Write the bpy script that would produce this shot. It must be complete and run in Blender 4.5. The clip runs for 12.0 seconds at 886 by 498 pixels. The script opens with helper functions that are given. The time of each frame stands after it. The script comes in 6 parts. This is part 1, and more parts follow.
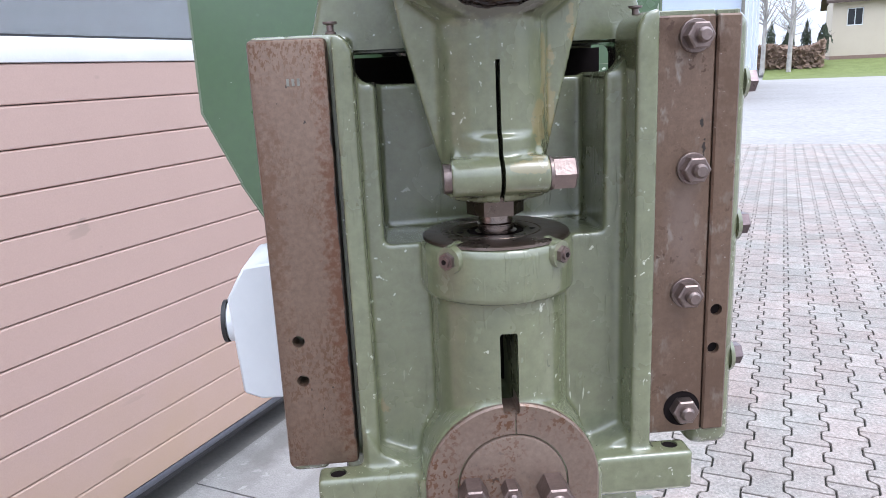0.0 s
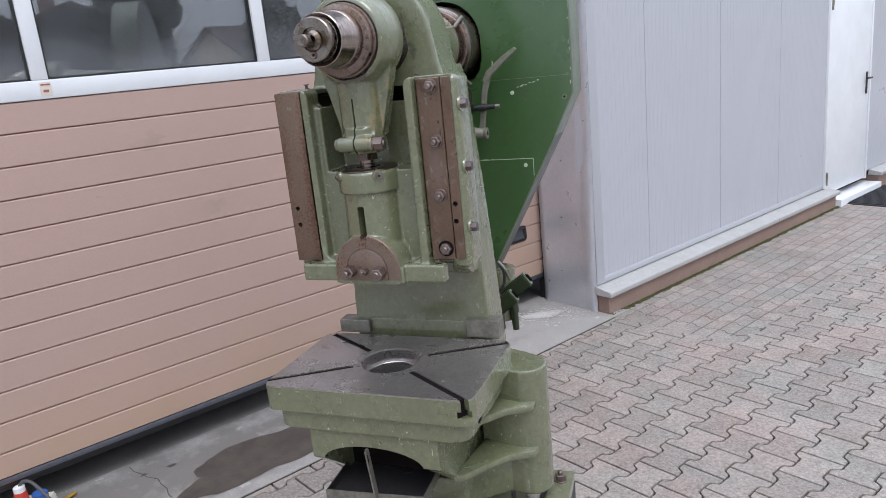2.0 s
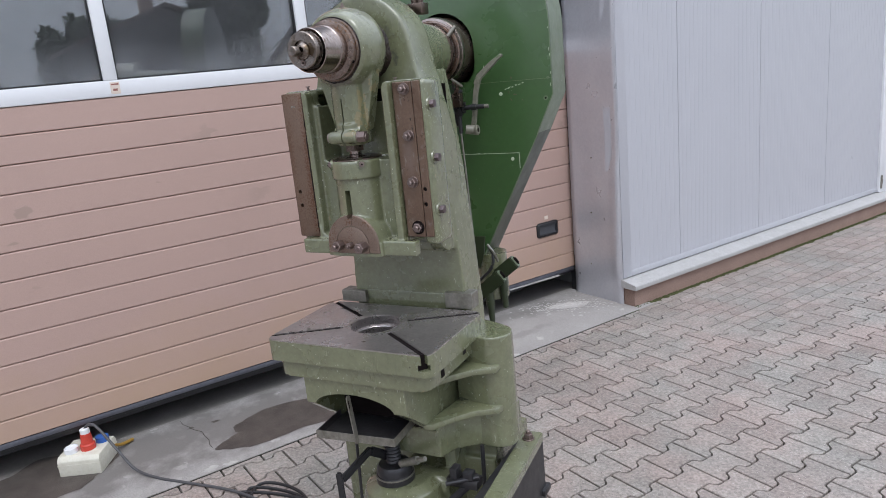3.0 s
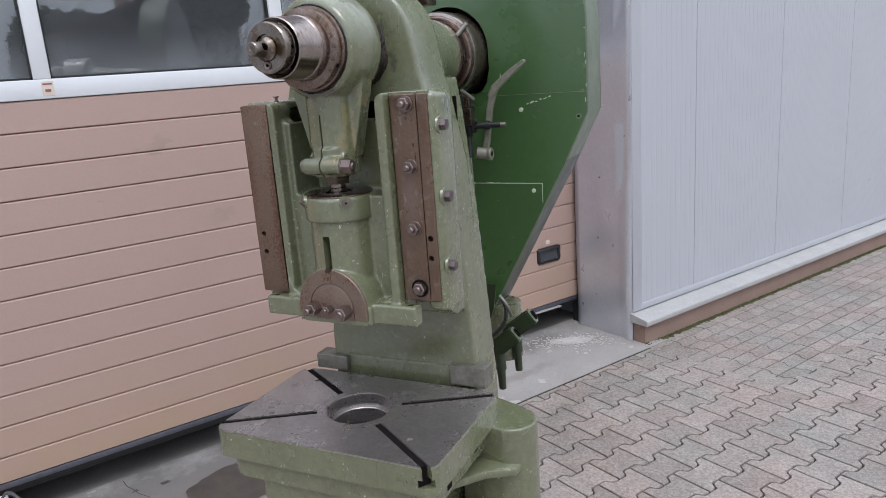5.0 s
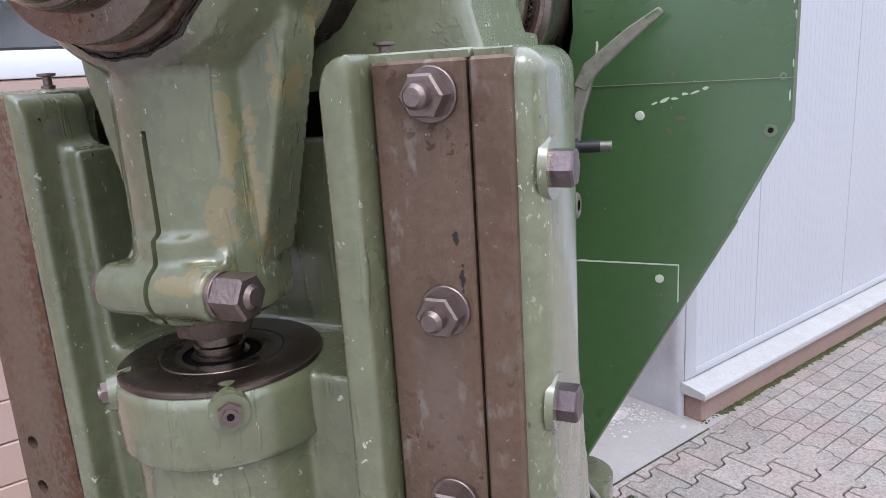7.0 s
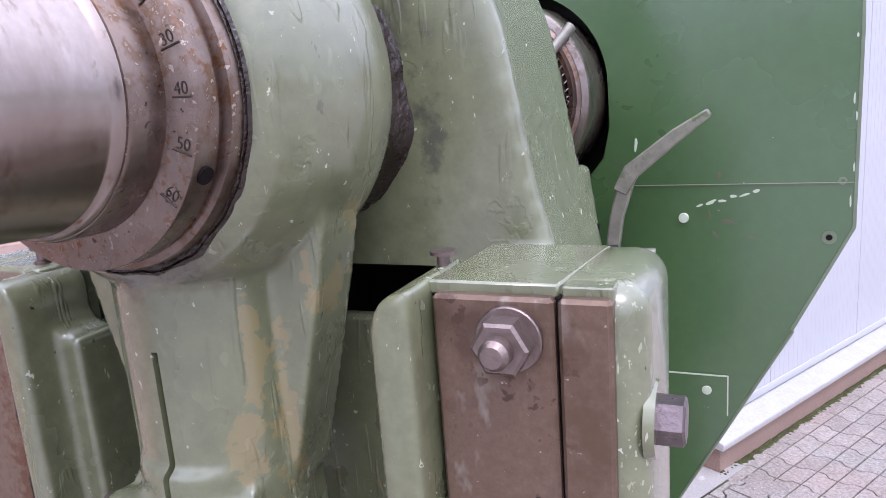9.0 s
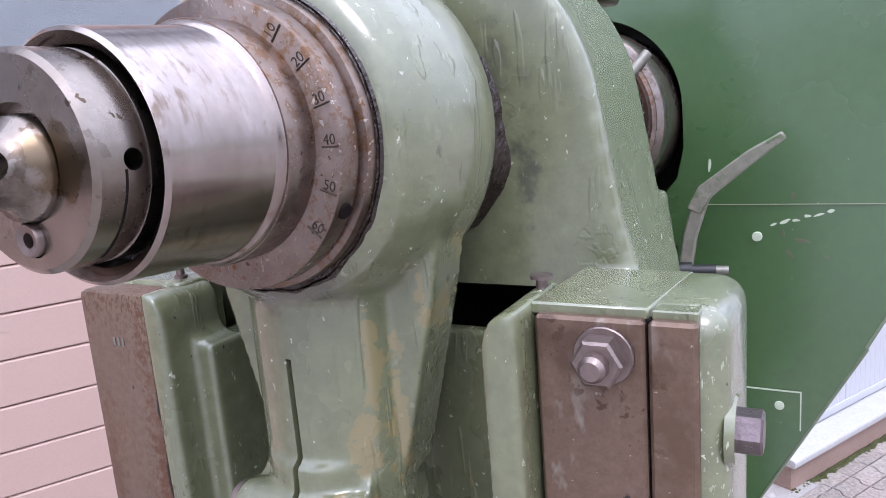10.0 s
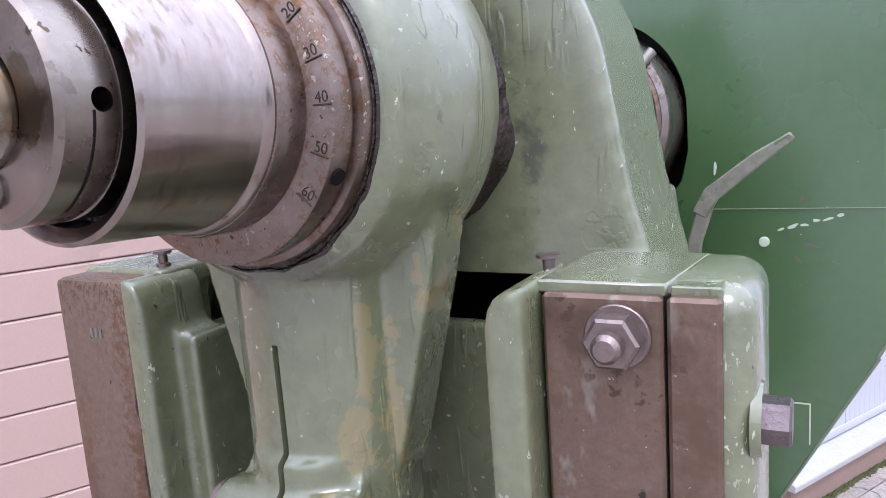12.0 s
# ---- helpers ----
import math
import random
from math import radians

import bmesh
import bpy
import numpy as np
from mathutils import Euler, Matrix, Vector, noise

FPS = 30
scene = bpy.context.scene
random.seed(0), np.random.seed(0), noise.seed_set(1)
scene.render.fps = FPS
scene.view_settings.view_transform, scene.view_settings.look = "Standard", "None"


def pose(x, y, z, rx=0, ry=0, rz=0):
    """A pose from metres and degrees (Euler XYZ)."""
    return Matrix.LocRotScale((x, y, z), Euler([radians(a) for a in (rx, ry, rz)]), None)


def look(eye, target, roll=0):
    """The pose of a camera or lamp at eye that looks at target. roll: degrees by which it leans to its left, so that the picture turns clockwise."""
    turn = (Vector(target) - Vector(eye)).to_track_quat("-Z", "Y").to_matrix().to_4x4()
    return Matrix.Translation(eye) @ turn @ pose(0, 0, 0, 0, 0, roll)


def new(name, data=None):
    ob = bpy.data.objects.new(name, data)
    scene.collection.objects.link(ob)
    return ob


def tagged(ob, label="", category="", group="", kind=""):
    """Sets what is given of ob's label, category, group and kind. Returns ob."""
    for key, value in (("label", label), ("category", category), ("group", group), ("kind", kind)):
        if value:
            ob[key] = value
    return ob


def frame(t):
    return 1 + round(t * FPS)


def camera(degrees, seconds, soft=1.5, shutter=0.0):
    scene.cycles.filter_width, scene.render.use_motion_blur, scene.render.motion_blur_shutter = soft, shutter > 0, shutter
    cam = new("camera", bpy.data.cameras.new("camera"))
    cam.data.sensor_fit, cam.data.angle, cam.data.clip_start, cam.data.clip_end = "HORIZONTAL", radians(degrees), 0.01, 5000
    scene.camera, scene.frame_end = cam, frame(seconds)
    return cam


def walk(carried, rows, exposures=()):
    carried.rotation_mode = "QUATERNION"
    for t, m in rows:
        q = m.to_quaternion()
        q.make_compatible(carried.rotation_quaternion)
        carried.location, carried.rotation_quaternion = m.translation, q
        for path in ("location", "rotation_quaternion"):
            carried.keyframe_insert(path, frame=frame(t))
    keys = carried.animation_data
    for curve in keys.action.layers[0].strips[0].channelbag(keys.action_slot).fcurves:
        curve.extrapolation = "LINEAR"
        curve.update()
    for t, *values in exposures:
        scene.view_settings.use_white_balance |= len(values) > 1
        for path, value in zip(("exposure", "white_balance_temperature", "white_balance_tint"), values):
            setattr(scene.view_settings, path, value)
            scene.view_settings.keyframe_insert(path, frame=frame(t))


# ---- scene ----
cam = camera(62.8, 12.0, 0.75)
PATH = [
    (0, (0.053, 0.012, 1.624), (-0.77, 1.771, 1.147), -2.7),
    (0.5, (0.367, -0.121, 1.657), (-0.739, 1.462, 1.137), -4.0),
    (1, (0.699, -0.187, 1.682), (-0.571, 1.267, 1.159), -4.7),
    (1.5, (1.006, -0.303, 1.676), (-0.355, 1.07, 1.164), -5.2),
    (2, (1.328, -0.334, 1.705), (-0.167, 0.895, 1.201), -5.7),
    (2.5, (1.655, -0.275, 1.683), (0.059, 0.826, 1.193), -5.9),
    (2.7, (1.752, -0.291, 1.69), (0.134, 0.778, 1.201), -6.0),
    (4.3, (1.746, -0.191, 1.723), (0.119, 0.865, 1.235), -4.9),
    (4.5, (1.628, -0.127, 1.743), (0.01, 0.942, 1.252), -4.7),
    (5, (1.258, -0.036, 1.714), (-0.334, 1.073, 1.229), -4.2),
    (5.5, (0.961, 0.112, 1.711), (-0.617, 1.241, 1.226), -3.9),
    (6, (0.685, 0.293, 1.708), (-0.886, 1.432, 1.222), -3.6),
    (6.5, (0.462, 0.398, 1.687), (-1.098, 1.554, 1.205), -3.8),
    (7, (0.316, 0.535, 1.66), (-1.235, 1.702, 1.179), -3.6),
    (7.2, (0.276, 0.567, 1.656), (-1.269, 1.747, 1.184), -3.9),
    (8.8, (0.218, 0.579, 1.755), (-1.315, 1.787, 1.317), -4.1),
    (9, (0.215, 0.573, 1.762), (-1.343, 1.753, 1.338), -4.3),
    (9.5, (0.245, 0.528, 1.783), (-1.377, 1.623, 1.372), -4.5),
    (10, (0.242, 0.525, 1.785), (-1.416, 1.573, 1.393), -4.7),
    (10.5, (0.276, 0.521, 1.777), (-1.39, 1.56, 1.397), -4.6),
    (11, (0.253, 0.526, 1.769), (-1.413, 1.572, 1.408), -4.6),
    (11.5, (0.225, 0.541, 1.756), (-1.439, 1.598, 1.416), -4.5),
    (12, (0.218, 0.535, 1.753), (-1.44, 1.603, 1.424), -4.1),
]
EXPOSURES = [(0.0, 0.22, 6250, 11), (0.5, -0.03, 6250, 10), (1.0, -0.30, 6400, 10), (2.0, -0.40, 6600, 10), (4.5, -0.54, 6640, 10), (5.5, -0.44, 6640, 10), (6.5, -0.23, 6450, 12), (7.2, 0.05, 6450, 15), (8.8, 0.27, 6270, 25), (9.5, 0.27, 6210, 20), (12.0, 0.30, 6180, 19)]
walk(cam, [(t, look(eye, target, roll)) for t, eye, target, roll in PATH], EXPOSURES)

# world and light: an overcast winter day, broad soft sun from behind the camera
world = bpy.data.worlds.new("overcast_sky")
scene.world = world
world.use_nodes = True
wn, wl = world.node_tree.nodes, world.node_tree.links
sky = wn.new("ShaderNodeTexSky")
sky.sky_type, sky.sun_disc = "NISHITA", False
sky.sun_elevation, sky.sun_rotation = radians(59), radians(112)
sky.air_density, sky.dust_density, sky.ozone_density = 1.0, 6.0, 0.6
geo = wn.new("ShaderNodeTexCoord")
sep = wn.new("ShaderNodeSeparateXYZ")
wl.new(geo.outputs["Generated"], sep.inputs["Vector"])
lift = wn.new("ShaderNodeMapRange")
lift.inputs["From Min"].default_value, lift.inputs["From Max"].default_value = 0.0, 1.0
lift.inputs["To Min"].default_value, lift.inputs["To Max"].default_value = 0.82, 2.65
wl.new(sep.outputs["Z"], lift.inputs["Value"])
veil = wn.new("ShaderNodeMixRGB")
veil.blend_type = "MULTIPLY"
veil.inputs["Fac"].default_value = 1.0
veil.inputs["Color1"].default_value = (9.4, 10.4, 12.3, 1)
wl.new(lift.outputs["Result"], veil.inputs["Color2"])
cloud = wn.new("ShaderNodeMixRGB")
cloud.inputs["Fac"].default_value = 0.85
wl.new(sky.outputs["Color"], cloud.inputs["Color1"])
wl.new(veil.outputs["Color"], cloud.inputs["Color2"])
wl.new(cloud.outputs["Color"], wn["Background"].inputs["Color"])
wn["Background"].inputs["Strength"].default_value = 0.125

sun = new("sun", bpy.data.lights.new("sun", "SUN"))
sun.data.energy, sun.data.angle, sun.data.color = 1.25, radians(25), (0.98, 0.98, 1.0)
sun.matrix_world = look((3.4, -1.4, 6.2), (0, 0, 0))


# ---------------------------------------------------------------- materials
def material(name, colour, rough=0.5, metal=0.0, second=None, scale=6.0, amount=0.5, fine=60.0, grain=0.15,
             bump=0.1, bump_scale=80.0, rough_var=0.1, per_object=0.0, per_island=False, spec=0.5, coat=0.0):
    """A surface with a broad and a fine variation of colour, varying gloss and fine relief, at real-world size."""
    m = bpy.data.materials.new(name)
    m.use_nodes = True
    n, l = m.node_tree.nodes, m.node_tree.links
    b = n["Principled BSDF"]
    tc = n.new("ShaderNodeTexCoord")
    place = tc.outputs["Object"]
    if per_object:
        oi = n.new("ShaderNodeObjectInfo")
        add = n.new("ShaderNodeVectorMath")
        add.operation = "ADD"
        l.new(tc.outputs["Object"], add.inputs[0]), l.new(oi.outputs["Location"], add.inputs[1])
        place = add.outputs[0]

    def noise_tex(s, detail=5.0, rough_n=0.6):
        t = n.new("ShaderNodeTexNoise")
        t.inputs["Scale"].default_value, t.inputs["Detail"].default_value = s, detail
        t.inputs["Roughness"].default_value = rough_n
        l.new(place, t.inputs["Vector"])
        return t

    def ramp(src, lo, hi):
        r = n.new("ShaderNodeMapRange")
        r.inputs["From Min"].default_value, r.inputs["From Max"].default_value = lo, hi
        l.new(src, r.inputs["Value"])
        return r.outputs["Result"]

    def mix(fac, a, c, mode="MIX"):
        x = n.new("ShaderNodeMixRGB")
        x.blend_type = mode
        for sock, v in (("Fac", fac), ("Color1", a), ("Color2", c)):
            if isinstance(v, (int, float)):
                x.inputs[sock].default_value = v
            elif isinstance(v, tuple):
                x.inputs[sock].default_value = (*v[:3], 1)
            else:
                l.new(v, x.inputs[sock])
        return x.outputs["Color"]

    second = second or tuple(c * 0.75 for c in colour)
    broad = ramp(noise_tex(scale).outputs["Fac"], 0.5 - 0.25, 0.5 + 0.25)
    fac = n.new("ShaderNodeMath")
    fac.operation = "MULTIPLY"
    fac.inputs[1].default_value = amount
    l.new(broad, fac.inputs[0])
    col = mix(fac.outputs[0], colour, second)
    fine_t = noise_tex(fine, 4.0, 0.7)
    col = mix(grain, col, ramp(fine_t.outputs["Fac"], 0.2, 0.8), "OVERLAY")
    if per_object or per_island:
        src = n.new("ShaderNodeNewGeometry").outputs["Random Per Island"] if per_island else n.new("ShaderNodeObjectInfo").outputs["Random"]
        hsv = n.new("ShaderNodeHueSaturation")
        l.new(col, hsv.inputs["Color"])
        r = n.new("ShaderNodeMapRange")
        r.inputs["To Min"].default_value, r.inputs["To Max"].default_value = 1 - per_object, 1 + per_object
        l.new(src, r.inputs["Value"])
        l.new(r.outputs["Result"], hsv.inputs["Value"])
        col = hsv.outputs["Color"]
    l.new(col, b.inputs["Base Color"])
    b.inputs["Metallic"].default_value = metal
    b.inputs["Specular IOR Level"].default_value = spec
    b.inputs["Coat Weight"].default_value, b.inputs["Coat Roughness"].default_value = coat, 0.16
    rr = n.new("ShaderNodeMapRange")
    rr.inputs["To Min"].default_value, rr.inputs["To Max"].default_value = max(0.02, rough - rough_var), min(1, rough + rough_var)
    l.new(broad, rr.inputs["Value"])
    l.new(rr.outputs["Result"], b.inputs["Roughness"])
    bt = noise_tex(bump_scale, 2.5, 0.6)
    bn = n.new("ShaderNodeBump")
    bn.inputs["Strength"].default_value, bn.inputs["Distance"].default_value = bump, 0.004
    l.new(bt.outputs["Fac"], bn.inputs["Height"])
    l.new(bn.outputs["Normal"], b.inputs["Normal"])
    m["col"] = 0
    return m, n, l, b, tc, mix, noise_tex, ramp, col


def chips(pack, chip, scale, threshold, stretch=(1, 1, 1), mask_scale=3.0, mask_lo=0.45, mask_hi=0.6, soft=0.02):
    """Scatter small worn chips of another colour over a material."""
    m, n, l, b, tc, mix, noise_tex, ramp, col = pack
    mp = n.new("ShaderNodeMapping")
    mp.inputs["Scale"].default_value = stretch
    l.new(tc.outputs["Object"], mp.inputs["Vector"])
    t = n.new("ShaderNodeTexNoise")
    t.inputs["Scale"].default_value, t.inputs["Detail"].default_value, t.inputs["Roughness"].default_value = scale, 3.0, 0.6
    l.new(mp.outputs["Vector"], t.inputs["Vector"])
    spot = ramp(t.outputs["Fac"], threshold, threshold + soft)
    mask = ramp(noise_tex(mask_scale, 2.0).outputs["Fac"], mask_lo, mask_hi)
    mul = n.new("ShaderNodeMath")
    mul.operation = "MULTIPLY"
    l.new(spot, mul.inputs[0]), l.new(mask, mul.inputs[1])
    mul.use_clamp = True
    src = b.inputs["Base Color"].links[0].from_socket
    out = mix(mul.outputs[0], src, chip)
    l.new(out, b.inputs["Base Color"])
    return pack


def patch(pack, colour, centre, size, scale=30.0, wobble=0.6, soft=0.12, fac=1.0):
    """One stain, worn spot or change of tone with a ragged outline at a place on the thing."""
    m, n, l, b, tc, mix, noise_tex, ramp, col = pack
    mp = n.new("ShaderNodeMapping")
    mp.vector_type = "POINT"
    mp.inputs["Scale"].default_value = tuple(1 / k for k in size)
    mp.inputs["Location"].default_value = tuple(-c / k for c, k in zip(centre, size))
    l.new(tc.outputs["Object"], mp.inputs["Vector"])
    ln = n.new("ShaderNodeVectorMath")
    ln.operation = "LENGTH"
    l.new(mp.outputs["Vector"], ln.inputs[0])
    nz = ramp(noise_tex(scale, 4.0).outputs["Fac"], 0.3, 0.7)
    ad = n.new("ShaderNodeMath")
    ad.operation = "MULTIPLY_ADD"
    l.new(nz, ad.inputs[0])
    ad.inputs[1].default_value = wobble
    l.new(ln.outputs["Value"], ad.inputs[2])
    inside = n.new("ShaderNodeMapRange")
    inside.inputs["From Min"].default_value, inside.inputs["From Max"].default_value = 1.0 + wobble * 0.5, 1.0 + wobble * 0.5 - soft
    inside.inputs["To Max"].default_value = fac
    l.new(ad.outputs[0], inside.inputs["Value"])
    l.new(mix(inside.outputs["Result"], b.inputs["Base Color"].links[0].from_socket, colour), b.inputs["Base Color"])
    return pack


def brush(pack, scale=22.0, strength=0.22, stretch=(1, 1, 0.35)):
    """Slow unevenness of thick brushed paint, added to the fine relief."""
    m, n, l, b, tc, mix, noise_tex, ramp, col = pack
    mp = n.new("ShaderNodeMapping")
    mp.inputs["Scale"].default_value = stretch
    l.new(tc.outputs["Object"], mp.inputs["Vector"])
    t = n.new("ShaderNodeTexNoise")
    t.inputs["Scale"].default_value, t.inputs["Detail"].default_value = scale, 1.0
    l.new(mp.outputs["Vector"], t.inputs["Vector"])
    bn = n.new("ShaderNodeBump")
    bn.inputs["Strength"].default_value, bn.inputs["Distance"].default_value = strength, 0.011
    l.new(t.outputs["Fac"], bn.inputs["Height"])
    l.new(b.inputs["Normal"].links[0].from_socket, bn.inputs["Normal"])
    l.new(bn.outputs["Normal"], b.inputs["Normal"])
    return pack


def scratches(pack, scale=38.0, stretch=(2.4, 2.4, 0.35), strength=0.35):
    """Shallow scrapes and drips standing in thick paint."""
    m, n, l, b, tc, mix, noise_tex, ramp, col = pack
    mp = n.new("ShaderNodeMapping")
    mp.inputs["Scale"].default_value = stretch
    mp.inputs["Rotation"].default_value = (0.1, 0.25, 0.3)
    l.new(tc.outputs["Object"], mp.inputs["Vector"])
    t = n.new("ShaderNodeTexNoise")
    t.inputs["Scale"].default_value, t.inputs["Detail"].default_value = scale, 2.0
    l.new(mp.outputs["Vector"], t.inputs["Vector"])
    mul = n.new("ShaderNodeMath")
    mul.operation = "MULTIPLY"
    l.new(ramp(t.outputs["Fac"], 0.60, 0.66), mul.inputs[0])
    l.new(ramp(noise_tex(6.0, 2.0).outputs["Fac"], 0.48, 0.56), mul.inputs[1])
    bn = n.new("ShaderNodeBump")
    bn.inputs["Strength"].default_value, bn.inputs["Distance"].default_value = strength, 0.0025
    l.new(mul.outputs[0], bn.inputs["Height"])
    l.new(b.inputs["Normal"].links[0].from_socket, bn.inputs["Normal"])
    l.new(bn.outputs["Normal"], b.inputs["Normal"])
    return pack


def layers(pack, scale=13.0, strength=0.28):
    """Edges of old flaked coats showing as low ragged steps under the top coat."""
    m, n, l, b, tc, mix, noise_tex, ramp, col = pack
    for k, (s, lo) in enumerate(((scale, 0.62), (scale * 3.1, 0.66))):
        step = ramp(noise_tex(s, 5.0, 0.62).outputs["Fac"], lo, lo + 0.02)
        bn = n.new("ShaderNodeBump")
        bn.invert = k == 0
        bn.inputs["Strength"].default_value, bn.inputs["Distance"].default_value = strength, 0.0012
        l.new(step, bn.inputs["Height"])
        l.new(b.inputs["Normal"].links[0].from_socket, bn.inputs["Normal"])
        l.new(bn.outputs["Normal"], b.inputs["Normal"])
    return pack


def edge_wear(pack, colour, lo=0.53, hi=0.6):
    """Paint rubbed off along sharp convex edges."""
    m, n, l, b, tc, mix, noise_tex, ramp, col = pack
    g = n.new("ShaderNodeNewGeometry")
    e = ramp(g.outputs["Pointiness"], lo, hi)
    k = ramp(noise_tex(90.0).outputs["Fac"], 0.5, 0.6)
    mul = n.new("ShaderNodeMath")
    mul.operation, mul.use_clamp = "MULTIPLY", True
    l.new(e, mul.inputs[0]), l.new(k, mul.inputs[1])
    l.new(mix(mul.outputs[0], b.inputs["Base Color"].links[0].from_socket, colour), b.inputs["Base Color"])
    return pack


def green(name):
    q = material(name, (0.158, 0.168, 0.097), 0.26, second=(0.121, 0.130, 0.072), scale=6, amount=0.8, grain=0.22, bump=0.05, bump_scale=60, rough_var=0.08, spec=0.6, coat=1.0)
    chips(q, (0.46, 0.47, 0.37), 105, 0.675, mask_scale=9, mask_lo=0.42, mask_hi=0.55)
    chips(q, (0.36, 0.37, 0.27), 55, 0.69, stretch=(2.6, 2.6, 0.45), mask_scale=7, mask_lo=0.5, mask_hi=0.58)
    chips(q, (0.17, 0.185, 0.11), 30, 0.66, stretch=(1.5, 1.5, 0.7), mask_scale=6, mask_lo=0.48, mask_hi=0.6)
    chips(q, (0.02, 0.022, 0.014), 90, 0.70, stretch=(1.2, 1.2, 0.8), mask_scale=7)
    chips(q, (0.40, 0.40, 0.30), 160, 0.70, stretch=(1.6, 1.6, 0.8), mask_scale=5, mask_lo=0.5, mask_hi=0.56)
    chips(q, (0.20, 0.17, 0.09), 48, 0.70, stretch=(1.4, 1.4, 0.6), mask_scale=4, mask_lo=0.52, mask_hi=0.6)
    return layers(scratches(brush(q), strength=0.4))


GREEN = green("green_machine_paint")[0]
p = green("green_frame_paint")
patch(p, (0.055, 0.052, 0.045), (0.105, 0.112, 1.735), (0.012, 0.05, 0.04), 70, 1.6, 0.8, 0.7)
patch(p, (0.06, 0.058, 0.05), (0.085, 0.112, 1.80), (0.02, 0.05, 0.03), 60, 1.6, 0.9, 0.5)
GREEN_FRAME = p[0]
p = green("green_cheek_paint")
chips(p, (0.3, 0.31, 0.21), 190, 0.62, stretch=(1.4, 1.4, 0.7), mask_scale=14, mask_lo=0.42, mask_hi=0.55)
chips(p, (0.3, 0.27, 0.17), 70, 0.66, stretch=(1.6, 1.6, 0.6), mask_scale=11, mask_lo=0.5, mask_hi=0.6)
GREEN_CHEEK = p[0]
GREEN_CAST = edge_wear(green("green_casting_paint"), (0.33, 0.34, 0.24), 0.57, 0.68)[0]
p = green("green_arm_paint")
for c, s in (((0.038, -0.004, 1.625), (0.0045, 0.02, 0.030)), ((0.031, -0.010, 1.572), (0.0075, 0.02, 0.024)), ((0.047, 0.006, 1.585), (0.0055, 0.02, 0.05)), ((0.07, 0.03, 1.665), (0.006, 0.03, 0.02)), ((0.085, 0.05, 1.69), (0.004, 0.02, 0.03)), ((0.02, -0.026, 1.532), (0.02, 0.05, 0.008))):
    patch(p, (0.215, 0.180, 0.088), c, s, 75, 1.5, 0.10, 0.9)
patch(p, (0.07, 0.06, 0.045), (-0.01, -0.03, 1.68), (0.075, 0.03, 0.018), 30, 1.0, 0.5, 0.75)
GREEN_ARM = edge_wear(p, (0.33, 0.34, 0.24), 0.57, 0.68)[0]
p = material("dark_green_sheet_paint", (0.046, 0.106, 0.034), 0.3, spec=0.8, coat=1.0, second=(0.037, 0.086, 0.027), scale=3, amount=0.6, grain=0.1, bump=0.05, bump_scale=30, rough_var=0.08)
chips(p, (0.45, 0.5, 0.42), 110, 0.72, mask_lo=0.45)
chips(p, (0.06, 0.12, 0.05), 40, 0.7, mask_lo=0.5)
DARK_GREEN = p[0]
p = material("pale_green_edge_paint", (0.18, 0.21, 0.15), 0.35, second=(0.08, 0.12, 0.06), scale=9, amount=0.7)
PALE_GREEN = chips(p, (0.5, 0.52, 0.45), 80, 0.7)[0]
RUST_KW = dict(metal=0.4, second=(0.15, 0.098, 0.072), scale=9, amount=0.8, fine=190, grain=0.22, bump=0.05, bump_scale=220, rough_var=0.14)
FLAKE = material("flaking_paint_edge", (0.26, 0.28, 0.19), 0.4, second=(0.18, 0.2, 0.13), scale=60, amount=0.8)[0]
ENGRAVED = material("engraved_figures", (0.045, 0.033, 0.026), 0.6, metal=0.3, scale=60)[0]
SCRAPE = material("brown_scrape", (0.13, 0.10, 0.075), 0.5, second=(0.09, 0.1, 0.06), scale=70, amount=0.9)[0]
CHIP = material("pale_chip_primer", (0.5, 0.55, 0.44), 0.6, second=(0.4, 0.45, 0.33), scale=60, amount=0.8)[0]
p = material("worn_lever_paint", (0.16, 0.165, 0.12), 0.4, second=(0.22, 0.2, 0.17), scale=50, amount=0.9, grain=0.3, bump=0.3, bump_scale=90)
LEVER = chips(p, (0.09, 0.12, 0.06), 50, 0.55, mask_scale=20)[0]
p = material("rusty_steel_plate", (0.148, 0.094, 0.064), 0.36, **RUST_KW)
chips(p, (0.115, 0.068, 0.046), 330, 0.55, stretch=(1.3, 1.3, 0.5), mask_scale=6, mask_lo=0.5, mask_hi=0.7)
chips(p, (0.05, 0.036, 0.03), 210, 0.735, stretch=(1, 1, 0.7), mask_scale=6, mask_lo=0.5)
chips(p, (0.24, 0.20, 0.17), 60, 0.56, stretch=(1.2, 1.2, 0.6), mask_scale=10, mask_lo=0.42, mask_hi=0.62, soft=0.12)
chips(p, (0.075, 0.042, 0.028), 95, 0.60, mask_scale=13, mask_lo=0.45, mask_hi=0.6, soft=0.06)
chips(p, (0.34, 0.30, 0.27), 240, 0.70, mask_scale=9)
patch(p, (0.075, 0.042, 0.027), (0.185, 0, 1.648), (0.05, 0.1, 0.022), 45, 1.3, 0.7, 0.75)
patch(p, (0.10, 0.058, 0.036), (0.228, 0, 1.60), (0.02, 0.1, 0.06), 60, 1.5, 0.8, 0.7)
patch(p, (0.10, 0.06, 0.04), (0.21, 0, 1.28), (0.06, 0.1, 0.07), 30, 1.3, 0.8, 0.6)
